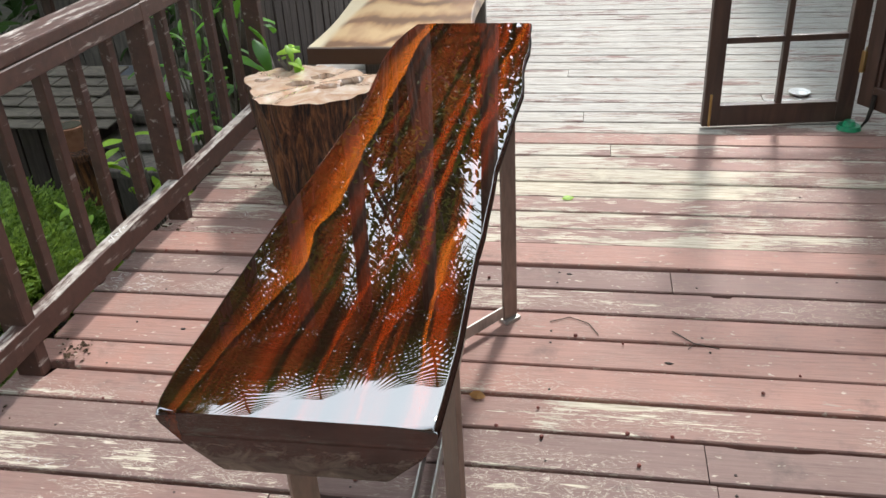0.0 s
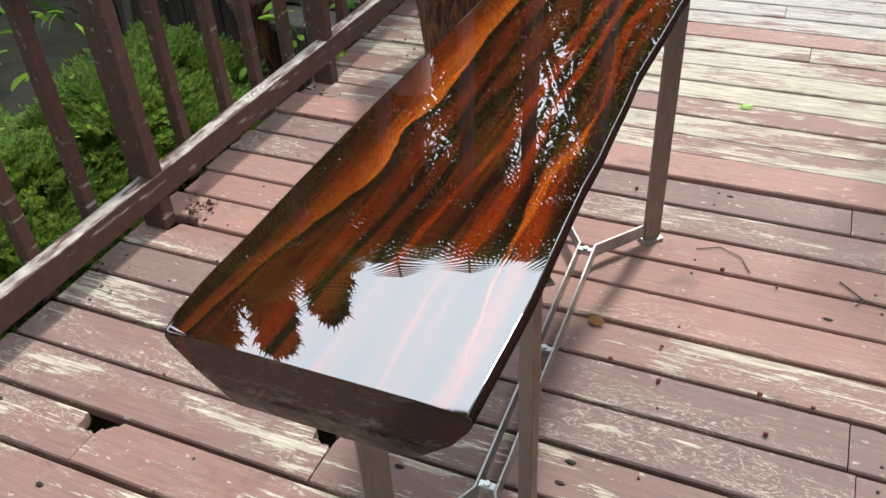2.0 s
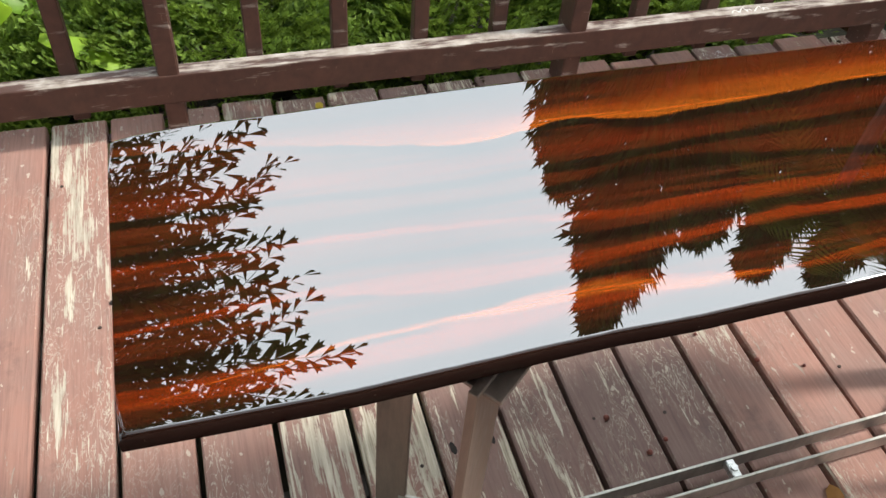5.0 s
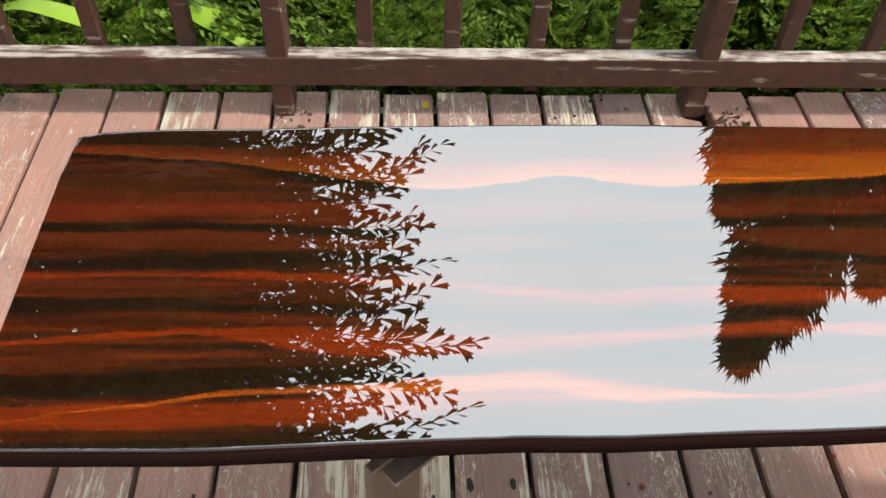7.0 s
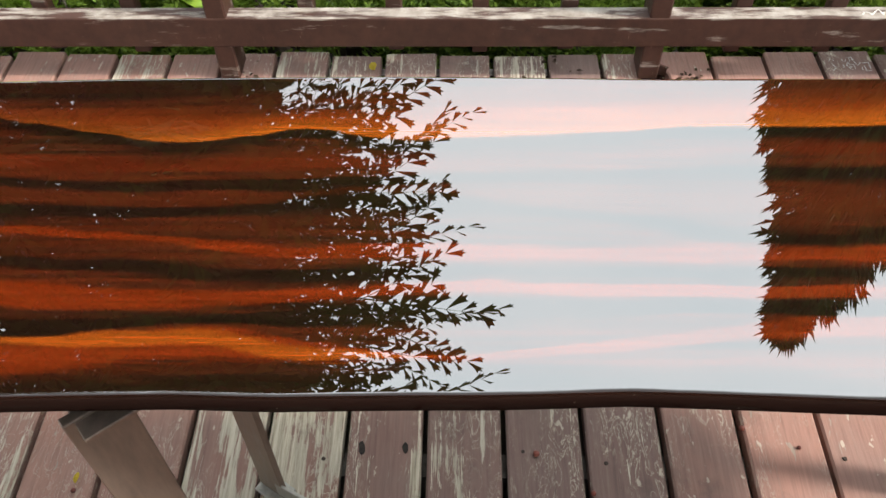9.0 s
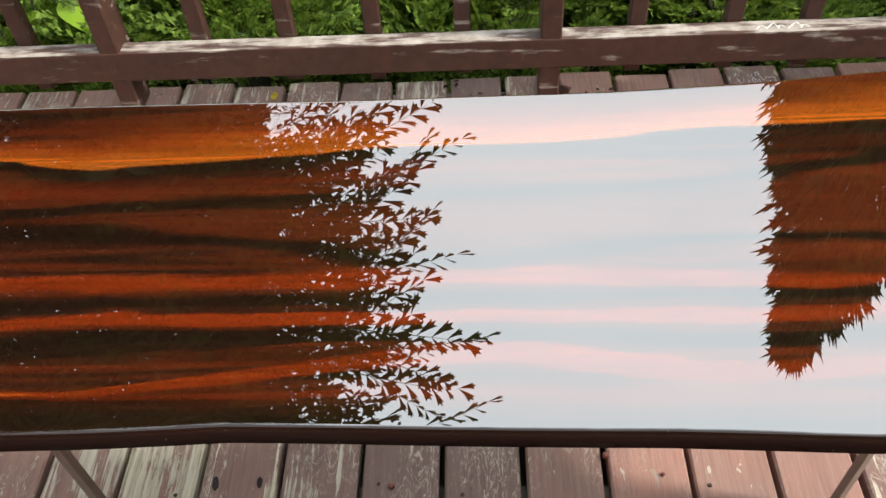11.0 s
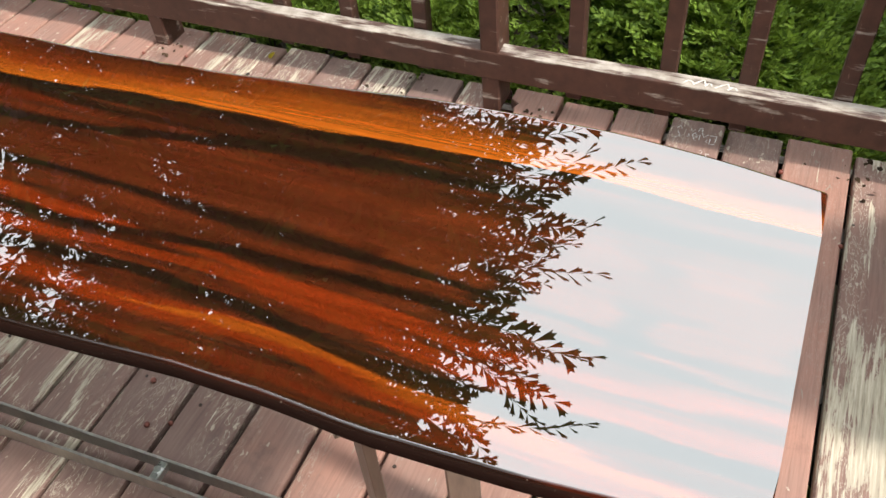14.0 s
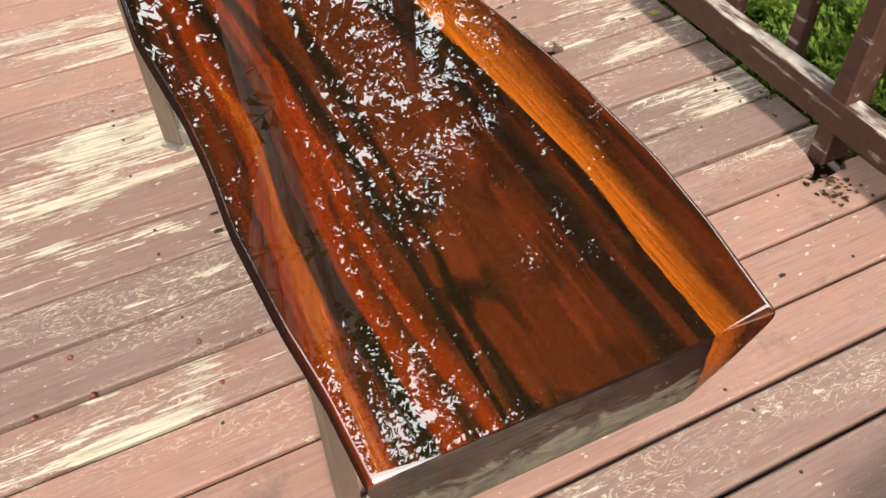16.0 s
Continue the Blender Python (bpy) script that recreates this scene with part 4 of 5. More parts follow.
def broadleaf(az, dist, el, spread, seed, count, leaf=0.30, green=None, label="broad-leaved garden tree with an uneven dark crown"):
    """A garden tree: forked trunk, limbs and an uneven crown of leaf clumps with gaps."""
    rng = random.Random(seed)
    x, y = 0.75 + dist * math.sin(radians(az)), 2.0 + dist * math.cos(radians(az))
    h = top_at(dist, el)
    t = thing("garden_tree", label, "tree", (x, y, -0.75), "garden trees")
    slim = min(1.0, spread / 3.0)
    limbs = [tube([(0, 0, 0), (0.1, 0, h * 0.3), (0.05, 0.1, h * 0.55)], [0.22 * slim, 0.17 * slim, 0.12 * slim], 8)]
    blobs = []
    for i in range(11):
        a, q = 6.2832 * i / 11 + rng.uniform(-.3, .3), rng.uniform(0.35, 1.0)
        e = Vector((math.cos(a) * spread * q * 0.8, math.sin(a) * spread * q * 0.8, h * rng.uniform(0.45, 0.9)))
        limbs.append(tube([(0.05, 0.05, h * 0.36), tuple(e * 0.55 + Vector((0, 0, h * 0.22))), tuple(e)], [0.10 * slim, 0.06 * slim, 0.02 * slim], 6))
        blobs.append((e, spread * rng.uniform(0.35, 0.55)))
    part("trunk", join(*limbs), BARK, t)
    base_v = [(0, 0, 0), (0.35, 0.20, 0.02), (0.75, 0.14, 0.0), (1.0, 0, -0.06), (0.75, -0.14, 0.0), (0.35, -0.20, 0.02)]
    pl = []
    for _ in range(count):
        c, r = blobs[rng.randrange(len(blobs))]
        dd = Vector((rng.gauss(0, 1), rng.gauss(0, 1), rng.gauss(0, 0.8))).normalized() * r * rng.uniform(0.4, 1.05)
        pl.append(turned(c + dd, Euler((rng.uniform(-1, 1), rng.uniform(-1, 1), rng.uniform(0, 6.28))).to_quaternion(), leaf * rng.uniform(0.7, 1.3)))
    v, f = scatter(base_v, [(0, 1, 2, 3, 4, 5)], pl)
    part("crown", mesh_from("crown", v, f, green or TREE_LEAF), None, t)


# the trees at 160 and 140 degrees are unseen, added to block sky light
for az, dist, el, spread, n in ((-28, 17, 36, 3.5, 6000), (-48, 19, 33, 3.8, 3000), (-20, 14, 34, 2.5, 5200), (-5, 13, 23, 2.2, 4600), (0, 14, 22, 3.0, 5000), (8, 16, 17, 3.4, 3400), (24, 17, 19, 3.5, 3400), (-72, 16, 26, 3.2, 2400),
                                (-152, 11.5, 25, 3.6, 3400), (-128, 10.0, 44, 3.6, 4200), (178, 9.0, 60, 3.8, 7000), (-168, 9.5, 58, 3.2, 6000), (160, 9.5, 48, 3.5, 3600), (140, 11, 42, 3.5, 2600)):
    broadleaf(az, dist, el, spread, int(300 + az), n, 0.26 if abs(az) > 40 else 0.17, LIT_LEAF if -40 < az < 40 else None)

broadleaf(-157, 9.5, 46, 3.4, 155, 11000, 0.075)
broadleaf(-168, 5.0, 72, 3.0, 901, 9000, 0.10)
for az, dist, el, n in ((-14, 7.6, 34.0, 620), (-30, 7.8, 32.5, 300)):
    broadleaf(az, dist, el, 1.1, int(700 + az), n, 0.085, OLIVE, "slender garden tree with small olive-green leaves")

# ---- juniper shrubs under the railing ----
def juniper_spray(rng):
    """A feathery juniper twig along +x with short side twigs of scale leaves."""
    v, f = [], []
    def blade(p, d, ln, w):
        d = d.normalized()
        s = d.cross(Vector((rng.uniform(-1, 1), rng.uniform(-1, 1), 1.2))).normalized() * w
        k0 = len(v)
        v.extend([p - s * 0.5, p + d * ln * 0.55 - s, p + d * ln, p + d * ln * 0.55 + s])
        f.append((k0, k0 + 1, k0 + 2, k0 + 3))
    axis = Vector((1, 0, 0))
    for i in range(9):
        t = i / 9
        p = axis * t + Vector((0, 0, 0.10 * t))
        for s in (-1, 1):
            d = Vector((0.85, s * rng.uniform(0.5, 1.0), rng.uniform(-0.15, 0.55)))
            ln = 0.46 * (1.05 - 0.7 * t) * rng.uniform(0.7, 1.15)
            blade(p, d, ln, 0.050)
            q = p + d.normalized() * ln * 0.5
            blade(q, d + Vector((0.5, -s * 0.5, 0.2)), ln * 0.55, 0.040)
            blade(q, d + Vector((0.0, s * 0.6, 0.2)), ln * 0.5, 0.040)
    blade(axis, Vector((1, 0, 0.2)), 0.22, 0.045)
    return v, f


def juniper(cx, cy, rx, ry, top, low, seed, count):
    rng = random.Random(seed)
    t = thing("juniper_shrub", "low spreading bright green juniper shrub below the railing", "shrub", (cx, cy, -0.75), "juniper shrubs")
    stems = []
    for i in range(9):
        a = 6.28 * i / 9 + rng.uniform(-.3, .3)
        stems.append(tube([(0, 0, 0), (rx * 0.45 * math.cos(a), ry * 0.45 * math.sin(a), 0.75 + low + 0.05), (rx * 0.85 * math.cos(a), ry * 0.85 * math.sin(a), 0.75 + (low + top) / 2)], [0.03, 0.02, 0.007], 6))
    part("stem", join(*stems), BARK, t)
    bases = [juniper_spray(rng) for _ in range(3)]
    groups = [[], [], []]
    for i in range(int(count * 1.4)):
        a, q = rng.uniform(0, 6.2832), math.sqrt(rng.random())
        x, y = rx * q * math.cos(a), ry * q * math.sin(a)
        hump = 0.5 + 0.5 * noise.noise(((cx + x) * 3.1, (cy + y) * 3.1, 2.0))
        surf = low + (top - low) * math.sqrt(max(0, 1 - q * q)) * (0.55 + 0.6 * hump)
        z = surf - abs(rng.gauss(0, 0.07))
        yaw = a + rng.uniform(-1.2, 1.2)
        rot = Euler((rng.uniform(-0.8, 0.8), -rng.uniform(0.0, 1.0), yaw)).to_quaternion()
        groups[rng.randrange(3)].append(turned((x, y, z + 0.75), rot, rng.uniform(0.075, 0.15)))
    vs, fs, at = [], [], 0
    for (bv, bf), pl in zip(bases, groups):
        if pl:
            v, f = scatter(bv, bf, pl)
            vs.append(v)
            fs += [tuple(i + at for i in q) for q in f]
            at += len(v)
    part("foliage", mesh_from("foliage", np.concatenate(vs), fs, JUNIPER), JUNIPER, t)


for i, (cx, cy, rx, ry, top, low, n) in enumerate((
        (-1.25, 0.55, 0.55, 0.60, 0.02, -0.35, 800), (-1.20, 1.45, 0.52, 0.62, 0.10, -0.28, 1000), (-1.25, 2.25, 0.55, 0.55, 0.12, -0.28, 1000),
        (-1.20, 2.95, 0.45, 0.45, 0.14, -0.30, 900), (-1.55, 3.55, 0.40, 0.40, 0.02, -0.40, 600), (-2.05, 0.2, 0.7, 0.8, 0.15, -0.3, 700), (-2.05, 1.25, 0.65, 0.7, 0.28, -0.25, 900), (-2.15, 2.25, 0.65, 0.7, 0.30, -0.25, 900),
        (-1.2, -0.45, 0.5, 0.55, -0.05, -0.4, 400), (-2.9, 0.9, 0.8, 0.9, 0.4, -0.2, 600), (-3.0, 2.2, 0.8, 0.8, 0.42, -0.2, 600))):
    juniper(cx, cy, rx, ry, top, low, 40 + i, n)

# ---- unseen house side that closes the place, added to block sky and sun ----
k = Nodes("cream_plaster")
pn = k.noise(k.world(), 6.0, 6.0, 0.6)
PLASTER = k.done(k.ramp(pn, [(0.3, (0.42, 0.38, 0.31)), (0.7, (0.55, 0.50, 0.42))]), 0.9, normal=k.bump(pn, 0.3, 0.004))
tagged(part("wall_east", box(0.2, 16, 3.6, (4.75, 3.0, 1.05)), PLASTER), "unseen plain cream plastered house wall beside the deck, added to block sky light", "wall", kind="structure")
tagged(part("roof_overhang", box(3.0, 16.4, 0.14, (4.0, 3.0, 2.92), 0, 1), DARK_WOOD), "unseen dark timber roof overhang, added to shade the deck", "roof", kind="structure")

# ---- log stump stool ----
def stump_material():
    k = Nodes("red_brown_ridged_bark")
    pos = k.world((21, 21, 2.6))
    n, m = k.noise(pos, 1.6, 9.0, 0.72, 1.3), k.noise(k.world((6, 6, 1.2)), 1.6, 4.0, 0.6)
    col = k.ramp(n, [(0.40, (0.006, 0.003, 0.002)), (0.50, (0.080, 0.027, 0.010)), (0.64, (0.31, 0.125, 0.040))])
    col = k.mix(k.grey(m, 0.52, 0.70, 0.0, 0.6), col, (0.24, 0.115, 0.035))
    return k.done(col, k.grey(n, 0.3, 0.7, 0.75, 0.45), normal=k.bump(n, 1.0, 0.022))


def pale_top_material():
    k = Nodes("polished_pale_end_grain")
    n, r = k.noise(k.world((5, 5, 5)), 2.2, 5.0, 0.6, 1.0), k.noise(k.world((30, 30, 30)), 2.0, 4.0, 0.6)
    z = k.add("ShaderNodeSeparateXYZ", {"Vector": k.world()}).outputs["Z"]
    col = k.ramp(n, [(0.3, (0.42, 0.230, 0.135)), (0.52, (0.56, 0.40, 0.29)), (0.72, (0.68, 0.58, 0.50))])
    col = k.mix(k.grey(z, 0.435, 0.450, 1.0, 0.0), col, (0.055, 0.030, 0.016))
    return k.done(col, k.grey(r, 0.3, 0.7, 0.10, 0.2), Coat_Weight=1.0, Coat_Roughness=0.03, Coat_IOR=2.1)


def stump():
    t = thing("stump_stool", "rough-barked log stump stool with a polished pale top with holes", "stool", (-0.08, 3.74, 0))
    na, nz = 72, 14
    def radius(a, s):
        lobes = 0.018 * math.sin(3 * a + 0.6) + 0.030 * math.sin(2 * a + 2.4) + 0.014 * math.sin(5 * a)
        ridge = 0.022 * noise.noise((math.cos(a) * 7, math.sin(a) * 7, s * 1.5)) + 0.012 * noise.noise((math.cos(a) * 17, math.sin(a) * 17, s * 2))
        flare = 0.205 + 0.050 * s ** 1.5
        return (flare + lobes) * (1.06 if math.cos(a) < 0 else 1.0) + ridge
    v, f = [], []
    for i in range(nz + 1):
        s = i / nz
        for j in range(na):
            a = 6.28318 * j / na
            r = radius(a, s) - (0.006 if i == nz else 0)
            v.append((r * math.cos(a), r * math.sin(a), 0.462 * s + (0.012 * noise.noise((math.cos(a) * 3, math.sin(a) * 3, 0)) if i == nz else 0)))
    for i in range(nz):
        for j in range(na):
            b = i * na
            f.append((b + j, b + (j + 1) % na, b + na + (j + 1) % na, b + na + j))
    f.append(tuple(range(na))[::-1])
    part("bark", mesh_from("bark", v, f, stump_material(), True), None, t)
    holes = [(-0.050, 0.010, 0.056, 0.036, 0.1), (0.080, -0.030, 0.060, 0.028, 0.3), (-0.230, 0.045, 0.026, 0.018, 0.0), (0.15, 0.04, 0.05, 0.05, 0.0), (0.02, 0.10, 0.05, 0.03, 0.4)]
    v, f, rings = [], [], 26
    for i in range(rings + 1):
        q = i / rings
        for j in range(na):
            a = 6.28318 * j / na
            r = (radius(a, 1.0) + 0.004) * q
            x, y = r * math.cos(a), r * math.sin(a)
            z = 0.464 + 0.012 * noise.noise((math.cos(a) * 3, math.sin(a) * 3, 0)) * q
            for hx, hy, ra, rb, turn in holes:
                dx, dy = x - hx, y - hy
                u, w = (dx * math.cos(turn) + dy * math.sin(turn)) / ra, (dy * math.cos(turn) - dx * math.sin(turn)) / rb
                e = u * u + w * w + 0.5 * noise.noise((x * 30, y * 30, 1.0))
                if e < 1:
                    z -= 0.07 * min(1, (1 - e) * 3)
            v.append((x, y, z))
    for i in range(rings):
        for j in range(na):
            b = i * na
            f.append((b + j, b + (j + 1) % na, b + na + (j + 1) % na, b + na + j))
    part("polished_top", mesh_from("polished_top", v, f, pale_top_material()), None, t, "polished pale wooden top with dark hollows")


stump()

# ---- pale slab bench behind ----
def bench():
    k = Nodes("pale_oiled_slab")
    w = k.noise(k.world((3.0, 1.0, 3.0)), 2.0, 3.0, 0.5)
    s = k.add("ShaderNodeSeparateXYZ", {"Vector": k.world()})
    rings = k.add("ShaderNodeTexWave", {"Vector": k.world((2.6, 0.55, 3)), "Scale": 1.9, "Distortion": 9.0, "Detail": 4.0, "Detail Scale": 0.7})
    rings.wave_type = "RINGS"
    col = k.ramp(rings.outputs["Fac"], [(0.05, (0.13, 0.062, 0.026)), (0.35, (0.30, 0.17, 0.075)), (0.9, (0.42, 0.28, 0.14))])
    col = k.mix(k.grey(w, 0.52, 0.68, 0.0, 0.7), col, (0.22, 0.105, 0.050))
    edge = k.grey(k.math("ADD", s.outputs["X"], k.grey(w, 0, 1, -0.03, 0.03)), -0.235, -0.205, 1.0, 0.0)
    col = k.mix(edge, col, (0.50, 0.42, 0.28))
    face = k.grey(s.outputs["Y"], 4.31, 4.325, 1.0, 0.0)
    col = k.mix(face, col, (0.085, 0.042, 0.024))
    mat = k.done(col, 0.38, Coat_Weight=0.3, Coat_Roughness=0.2)
    t = thing("slab_bench", "pale live-edge wooden slab bench with swirling grain behind the stump", "bench", (0.07, 5.5, 0))
    out_l = [(-0.285 - 0.07 * q + 0.015 * math.sin(q * 9), 4.31 + 2.3 * q) for q in np.linspace(0, 1, 14)]
    out_r = [(0.46 - 0.13 * q + 0.014 * math.sin(q * 11 + 1), 4.31 + 2.3 * q) for q in np.linspace(0, 1, 14)]
    top = part("seat", prism([(x - 0.07, y - 5.5) for x, y in out_r + out_l[::-1]], 0.372, 0.452, 0.006), mat, t)
    for y in (-0.55, 0.72):
        part("leg", box(0.50, 0.07, 0.372, (0.0, y, 0.186), 0.004), GREY_TIMBER, t, "thick grey timber leg")


bench()

# ---- glazed door leaves ----
k = Nodes("door_glass")
GLASS = k.done((0.95, 0.97, 0.97), 0.02, Transmission_Weight=1.0, IOR=1.05)


def glazed_leaf(name, label, at, turn, width, rows, raised=0.012, panel=False):
    t = thing(name, label, "door", at)
    t.rotation_euler = (0, 0, radians(turn))
    st, th, H = 0.076, 0.040, 2.02
    for x in (st / 2, width - st / 2):
        part("stile", box(st, th, H, (x, 0, raised + H / 2), 0.003), DARK_WOOD, t)
    part("bottom_rail", box(width - 2 * st, th - 0.002, 0.100, (width / 2, 0, raised + 0.050), 0.002), DARK_WOOD, t)
    part("top_rail", box(width - 2 * st, th - 0.002, 0.10, (width / 2, 0, raised + H - 0.05), 0.002), DARK_WOOD, t)
    y0, y1 = raised + 0.100, raised + H - 0.10
    if panel:
        part("mid_rail", box(width - 2 * st, th - 0.002, 0.09, (width / 2, 0, raised + 0.75), 0.002), DARK_WOOD, t)
        part("panel", box(width - 2 * st, 0.012, 0.61, (width / 2, 0, raised + 0.405)), DARK_WOOD, t)
        for i in range(9):
            part("slat", box(0.010, 0.020, 0.60, (st + (width - 2 * st) * (i + 0.5) / 9, -0.012, raised + 0.405), 0.002), DARK_WOOD, t)
        y0 = raised + 0.795
        rows -= 2
    part("mullion", box(0.026, th - 0.006, y1 - y0, (width / 2, 0, (y0 + y1) / 2), 0.003), DARK_WOOD, t)
    for i in range(rows):
        z = y0 + (y1 - y0) * i / rows
        if i:
            part("glazing_bar", box(width - 2 * st, th - 0.008, 0.028, (width / 2, 0, z), 0.003), DARK_WOOD, t)
        for s in (0, 1):
            wpane = (width - 2 * st - 0.026) / 2
            g = part("pane", box(wpane, 0.004, (y1 - y0) / rows - 0.02, (st + wpane / 2 + s * (wpane + 0.026), 0, z + (y1 - y0) / rows / 2)), GLASS, t)
            g.visible_shadow = False
    return t


door = glazed_leaf("glazed_door", "dark brown timber door leaf with small square panes standing open", (1.551, 4.507, 0), 7.6, 0.690, 6)
brass = metal_material("old_brass", (0.42, 0.28, 0.11), 0.38, 0.9)
bolt = part("flush_bolt", join(box(0.012, 0.008, 0.15, (0.030, -0.024, 0.095), 0.002), tube([(0.030, -0.030, 0.015), (0.030, -0.030, 0.16)], 0.004, 8)), brass, door, "long brass bolt at the foot of the stile")
leaf2 = glazed_leaf("hinged_door", "dark brown panelled door leaf folded against the glazed one", (2.262, 4.585, 0), -58.0, 0.62, 6, 0.10, True)
part("hinge", join(box(0.02, 0.07, 0.10, (0.0, 0.0, 0.30), 0.002), tube([(-0.012, 0, 0.25), (-0.012, 0, 0.36)], 0.008, 8)), brass, leaf2)
part("twisted_bolt", tube([(0.10, -0.03, 0.17), (0.095, -0.03, 0.10), (0.085, -0.03, 0.05), (0.06, -0.03, 0.008)], [0.010, 0.010, 0.008, 0.005], 8), metal_material("black_iron", (0.05, 0.045, 0.04), 0.5, 0.8), leaf2, "bent black iron drop bolt")
k = Nodes("green_plastic")
GREEN_PLASTIC = k.done(k.ramp(k.noise(k.world(), 30.0), [(0.3, (0.004, 0.12, 0.05)), (0.7, (0.010, 0.24, 0.10))]), 0.35)
stop = join(disc(0.055, 0.018, (0, 0, 0), 18, 0.048), disc(0.030, 0.022, (0, 0, 0.017), 14, 0.022))
stop_ob = part("door_stop", stop, GREEN_PLASTIC)
stop_ob.location = (2.214, 4.515, 0)
tagged(stop_ob, "small round green plastic door stop on the deck", "door stop")
k = Nodes("white_glaze")
GLAZE = k.done(k.ramp(k.noise(k.world(), 20.0), [(0.3, (0.74, 0.73, 0.70)), (0.7, (0.82, 0.81, 0.79))]), 0.15)
dish = bmesh.new()
prof = [(0.0, 0.004), (0.035, 0.004), (0.055, 0.012), (0.068, 0.022), (0.070, 0.020), (0.056, 0.007), (0.036, 0.0), (0.0, 0.0)]
rings = [[dish.verts.new((r * math.cos(a), r * math.sin(a), z)) for a in np.linspace(0, 2 * math.pi, 24, endpoint=False)] for r, z in prof[1:-1]]
for a, b in zip(rings, rings[1:]):
    for j in range(24):
        dish.faces.new((a[j], a[(j + 1) % 24], b[(j + 1) % 24], b[j]))
dish.faces.new(rings[0])
dish.faces.new(rings[-1])
dish_ob = part("saucer", dish, GLAZE, smooth=True)
dish_ob.location = (2.088, 4.990, 0)
dish_ob.scale = (0.78, 0.78, 0.9)
tagged(dish_ob, "small white glazed saucer lying on the deck", "saucer")

# ---- fence, trunk and plants past the end of the railing ----
fence = thing("picket_fence", "dark solid fence of upright timber boards past the railing", "fence", (-0.80, 7.0, 0))
for i in range(34):
    y = 4.95 + i * 0.128
    h = 1.5 + rnd.uniform(-0.03, 0.03)
    ob = part("fence_board", box(0.022, 0.112, h, (rnd.uniform(-0.006, 0.006), y - 7.0, h / 2 - 0.05), 0.003), FENCE_WOOD, fence)
for z in (0.35, 1.2):
    part("fence_rail", box(0.045, 34 * 0.128, 0.07, (-0.034, 4.95 + 17 * 0.128 - 7.0, z), 0.003), FENCE_WOOD, fence)

trunk = thing("vine_trunk", "dark tree trunk wrapped in twisting grey vines", "tree", (-0.95, 4.85, -0.75))
part("trunk", tube([(0, 0, 0), (0.03, 0.02, 0.9), (-0.03, 0.05, 1.9), (0, 0, 3.2)], [0.20, 0.16, 0.14, 0.12], 14), BARK, trunk, smooth=True)
VINE = plain_wood("grey_vine", (0.07, 0.055, 0.042), (0.20, 0.17, 0.14), (40, 40, 12), 0.85, 0.6)
for i in range(6):
    a0 = rnd.uniform(0, 6.28)
    pts = [((0.19 + 0.03 * math.sin(z * 5 + i)) * math.cos(a0 + z * (0.8 if i % 2 else -0.6)), (0.19 + 0.03 * math.cos(z * 4)) * math.sin(a0 + z * (0.8 if i % 2 else -0.6)), 0.1 + z) for z in np.linspace(0, 2.6, 22)]
    part("vine_stem", tube(pts, [0.018 - 0.008 * q for q in np.linspace(0, 1, 22)], 7), VINE, trunk, smooth=True)
pts = [(0.18, -0.05, 1.2), (0.30, -0.10, 1.02), (0.42, -0.30, 0.88), (0.52, -0.45, 0.80), (0.47, -0.62, 0.77)]
part("vine_stem", tube(pts, [0.014, 0.013, 0.012, 0.010, 0.006], 7), VINE, trunk, smooth=True)


def leafy(name, label, at, leaves, mat, size, seed, spread, up=(0.2, 0.9), group="", stem=True):
    """A plant of broad pointed leaves on thin stalks."""
    rng = random.Random(seed)
    t = thing(name, label, "plant", at, group)
    base_v, base_f = [], []
    for i in range(7):
        q = i / 6
        w = 0.23 * math.sin(math.pi * min(1, q * 0.92 + 0.05)) ** 0.8 * (1 - 0.25 * q)
        z = 0.10 * math.sin(q * 2.2) - 0.28 * q * q
        base_v += [(q, -w, z - 0.05), (q, 0, z + 0.02), (q, w, z - 0.05)]
    for i in range(6):
        for j in (0, 1):
            base_f.append((3 * i + j, 3 * i + j + 1, 3 * i + j + 4, 3 * i + j + 3))
    pl, stems = [], []
    for _ in range(leaves):
        p = Vector((rng.gauss(0, spread[0]), rng.gauss(0, spread[1]), rng.uniform(*up)))
        rot = Euler((rng.uniform(-0.5, 0.5), rng.uniform(-0.3, 0.9), rng.uniform(0, 6.28))).to_quaternion()
        pl.append(turned(p, rot, size * rng.uniform(0.6, 1.25)))
        if stem and len(stems) < 14:
            stems.append(tube([(p.x * 0.15, p.y * 0.15, 0), (p.x * 0.6, p.y * 0.6, p.z * 0.6), tuple(p)], [0.008, 0.006, 0.003], 5))
    if stems:
        part("stem", join(*stems), VINE, t)
    v, f = scatter(base_v, base_f, pl)
    part("leaves", mesh_from("leaves", v, f, mat, True), mat, t)
    return t


leafy("climbing_plant", "fresh green broad-leaved climbing plant behind the balusters", (-1.12, 4.15, -0.7), 36, LIME, 0.12, 61, (0.12, 0.16), (0.35, 0.78))
leafy("climbing_plant", "fresh green broad-leaved climbing plant behind the balusters", (-0.90, 4.50, -0.7), 120, BROAD, 0.095, 62, (0.10, 0.24), (0.6, 1.7))
leafy("climbing_plant", "broad green leaves hanging from the vine over the stump", (-0.62, 4.45, 0.0), 20, BROAD, 0.15, 63, (0.10, 0.14), (0.30, 0.95), stem=False)
leafy("climbing_plant", "green sprig lying over the edge of the stump", (-0.24, 3.93, 0.462), 7, LIME, 0.10, 64, (0.035, 0.03), (0.03, 0.13))
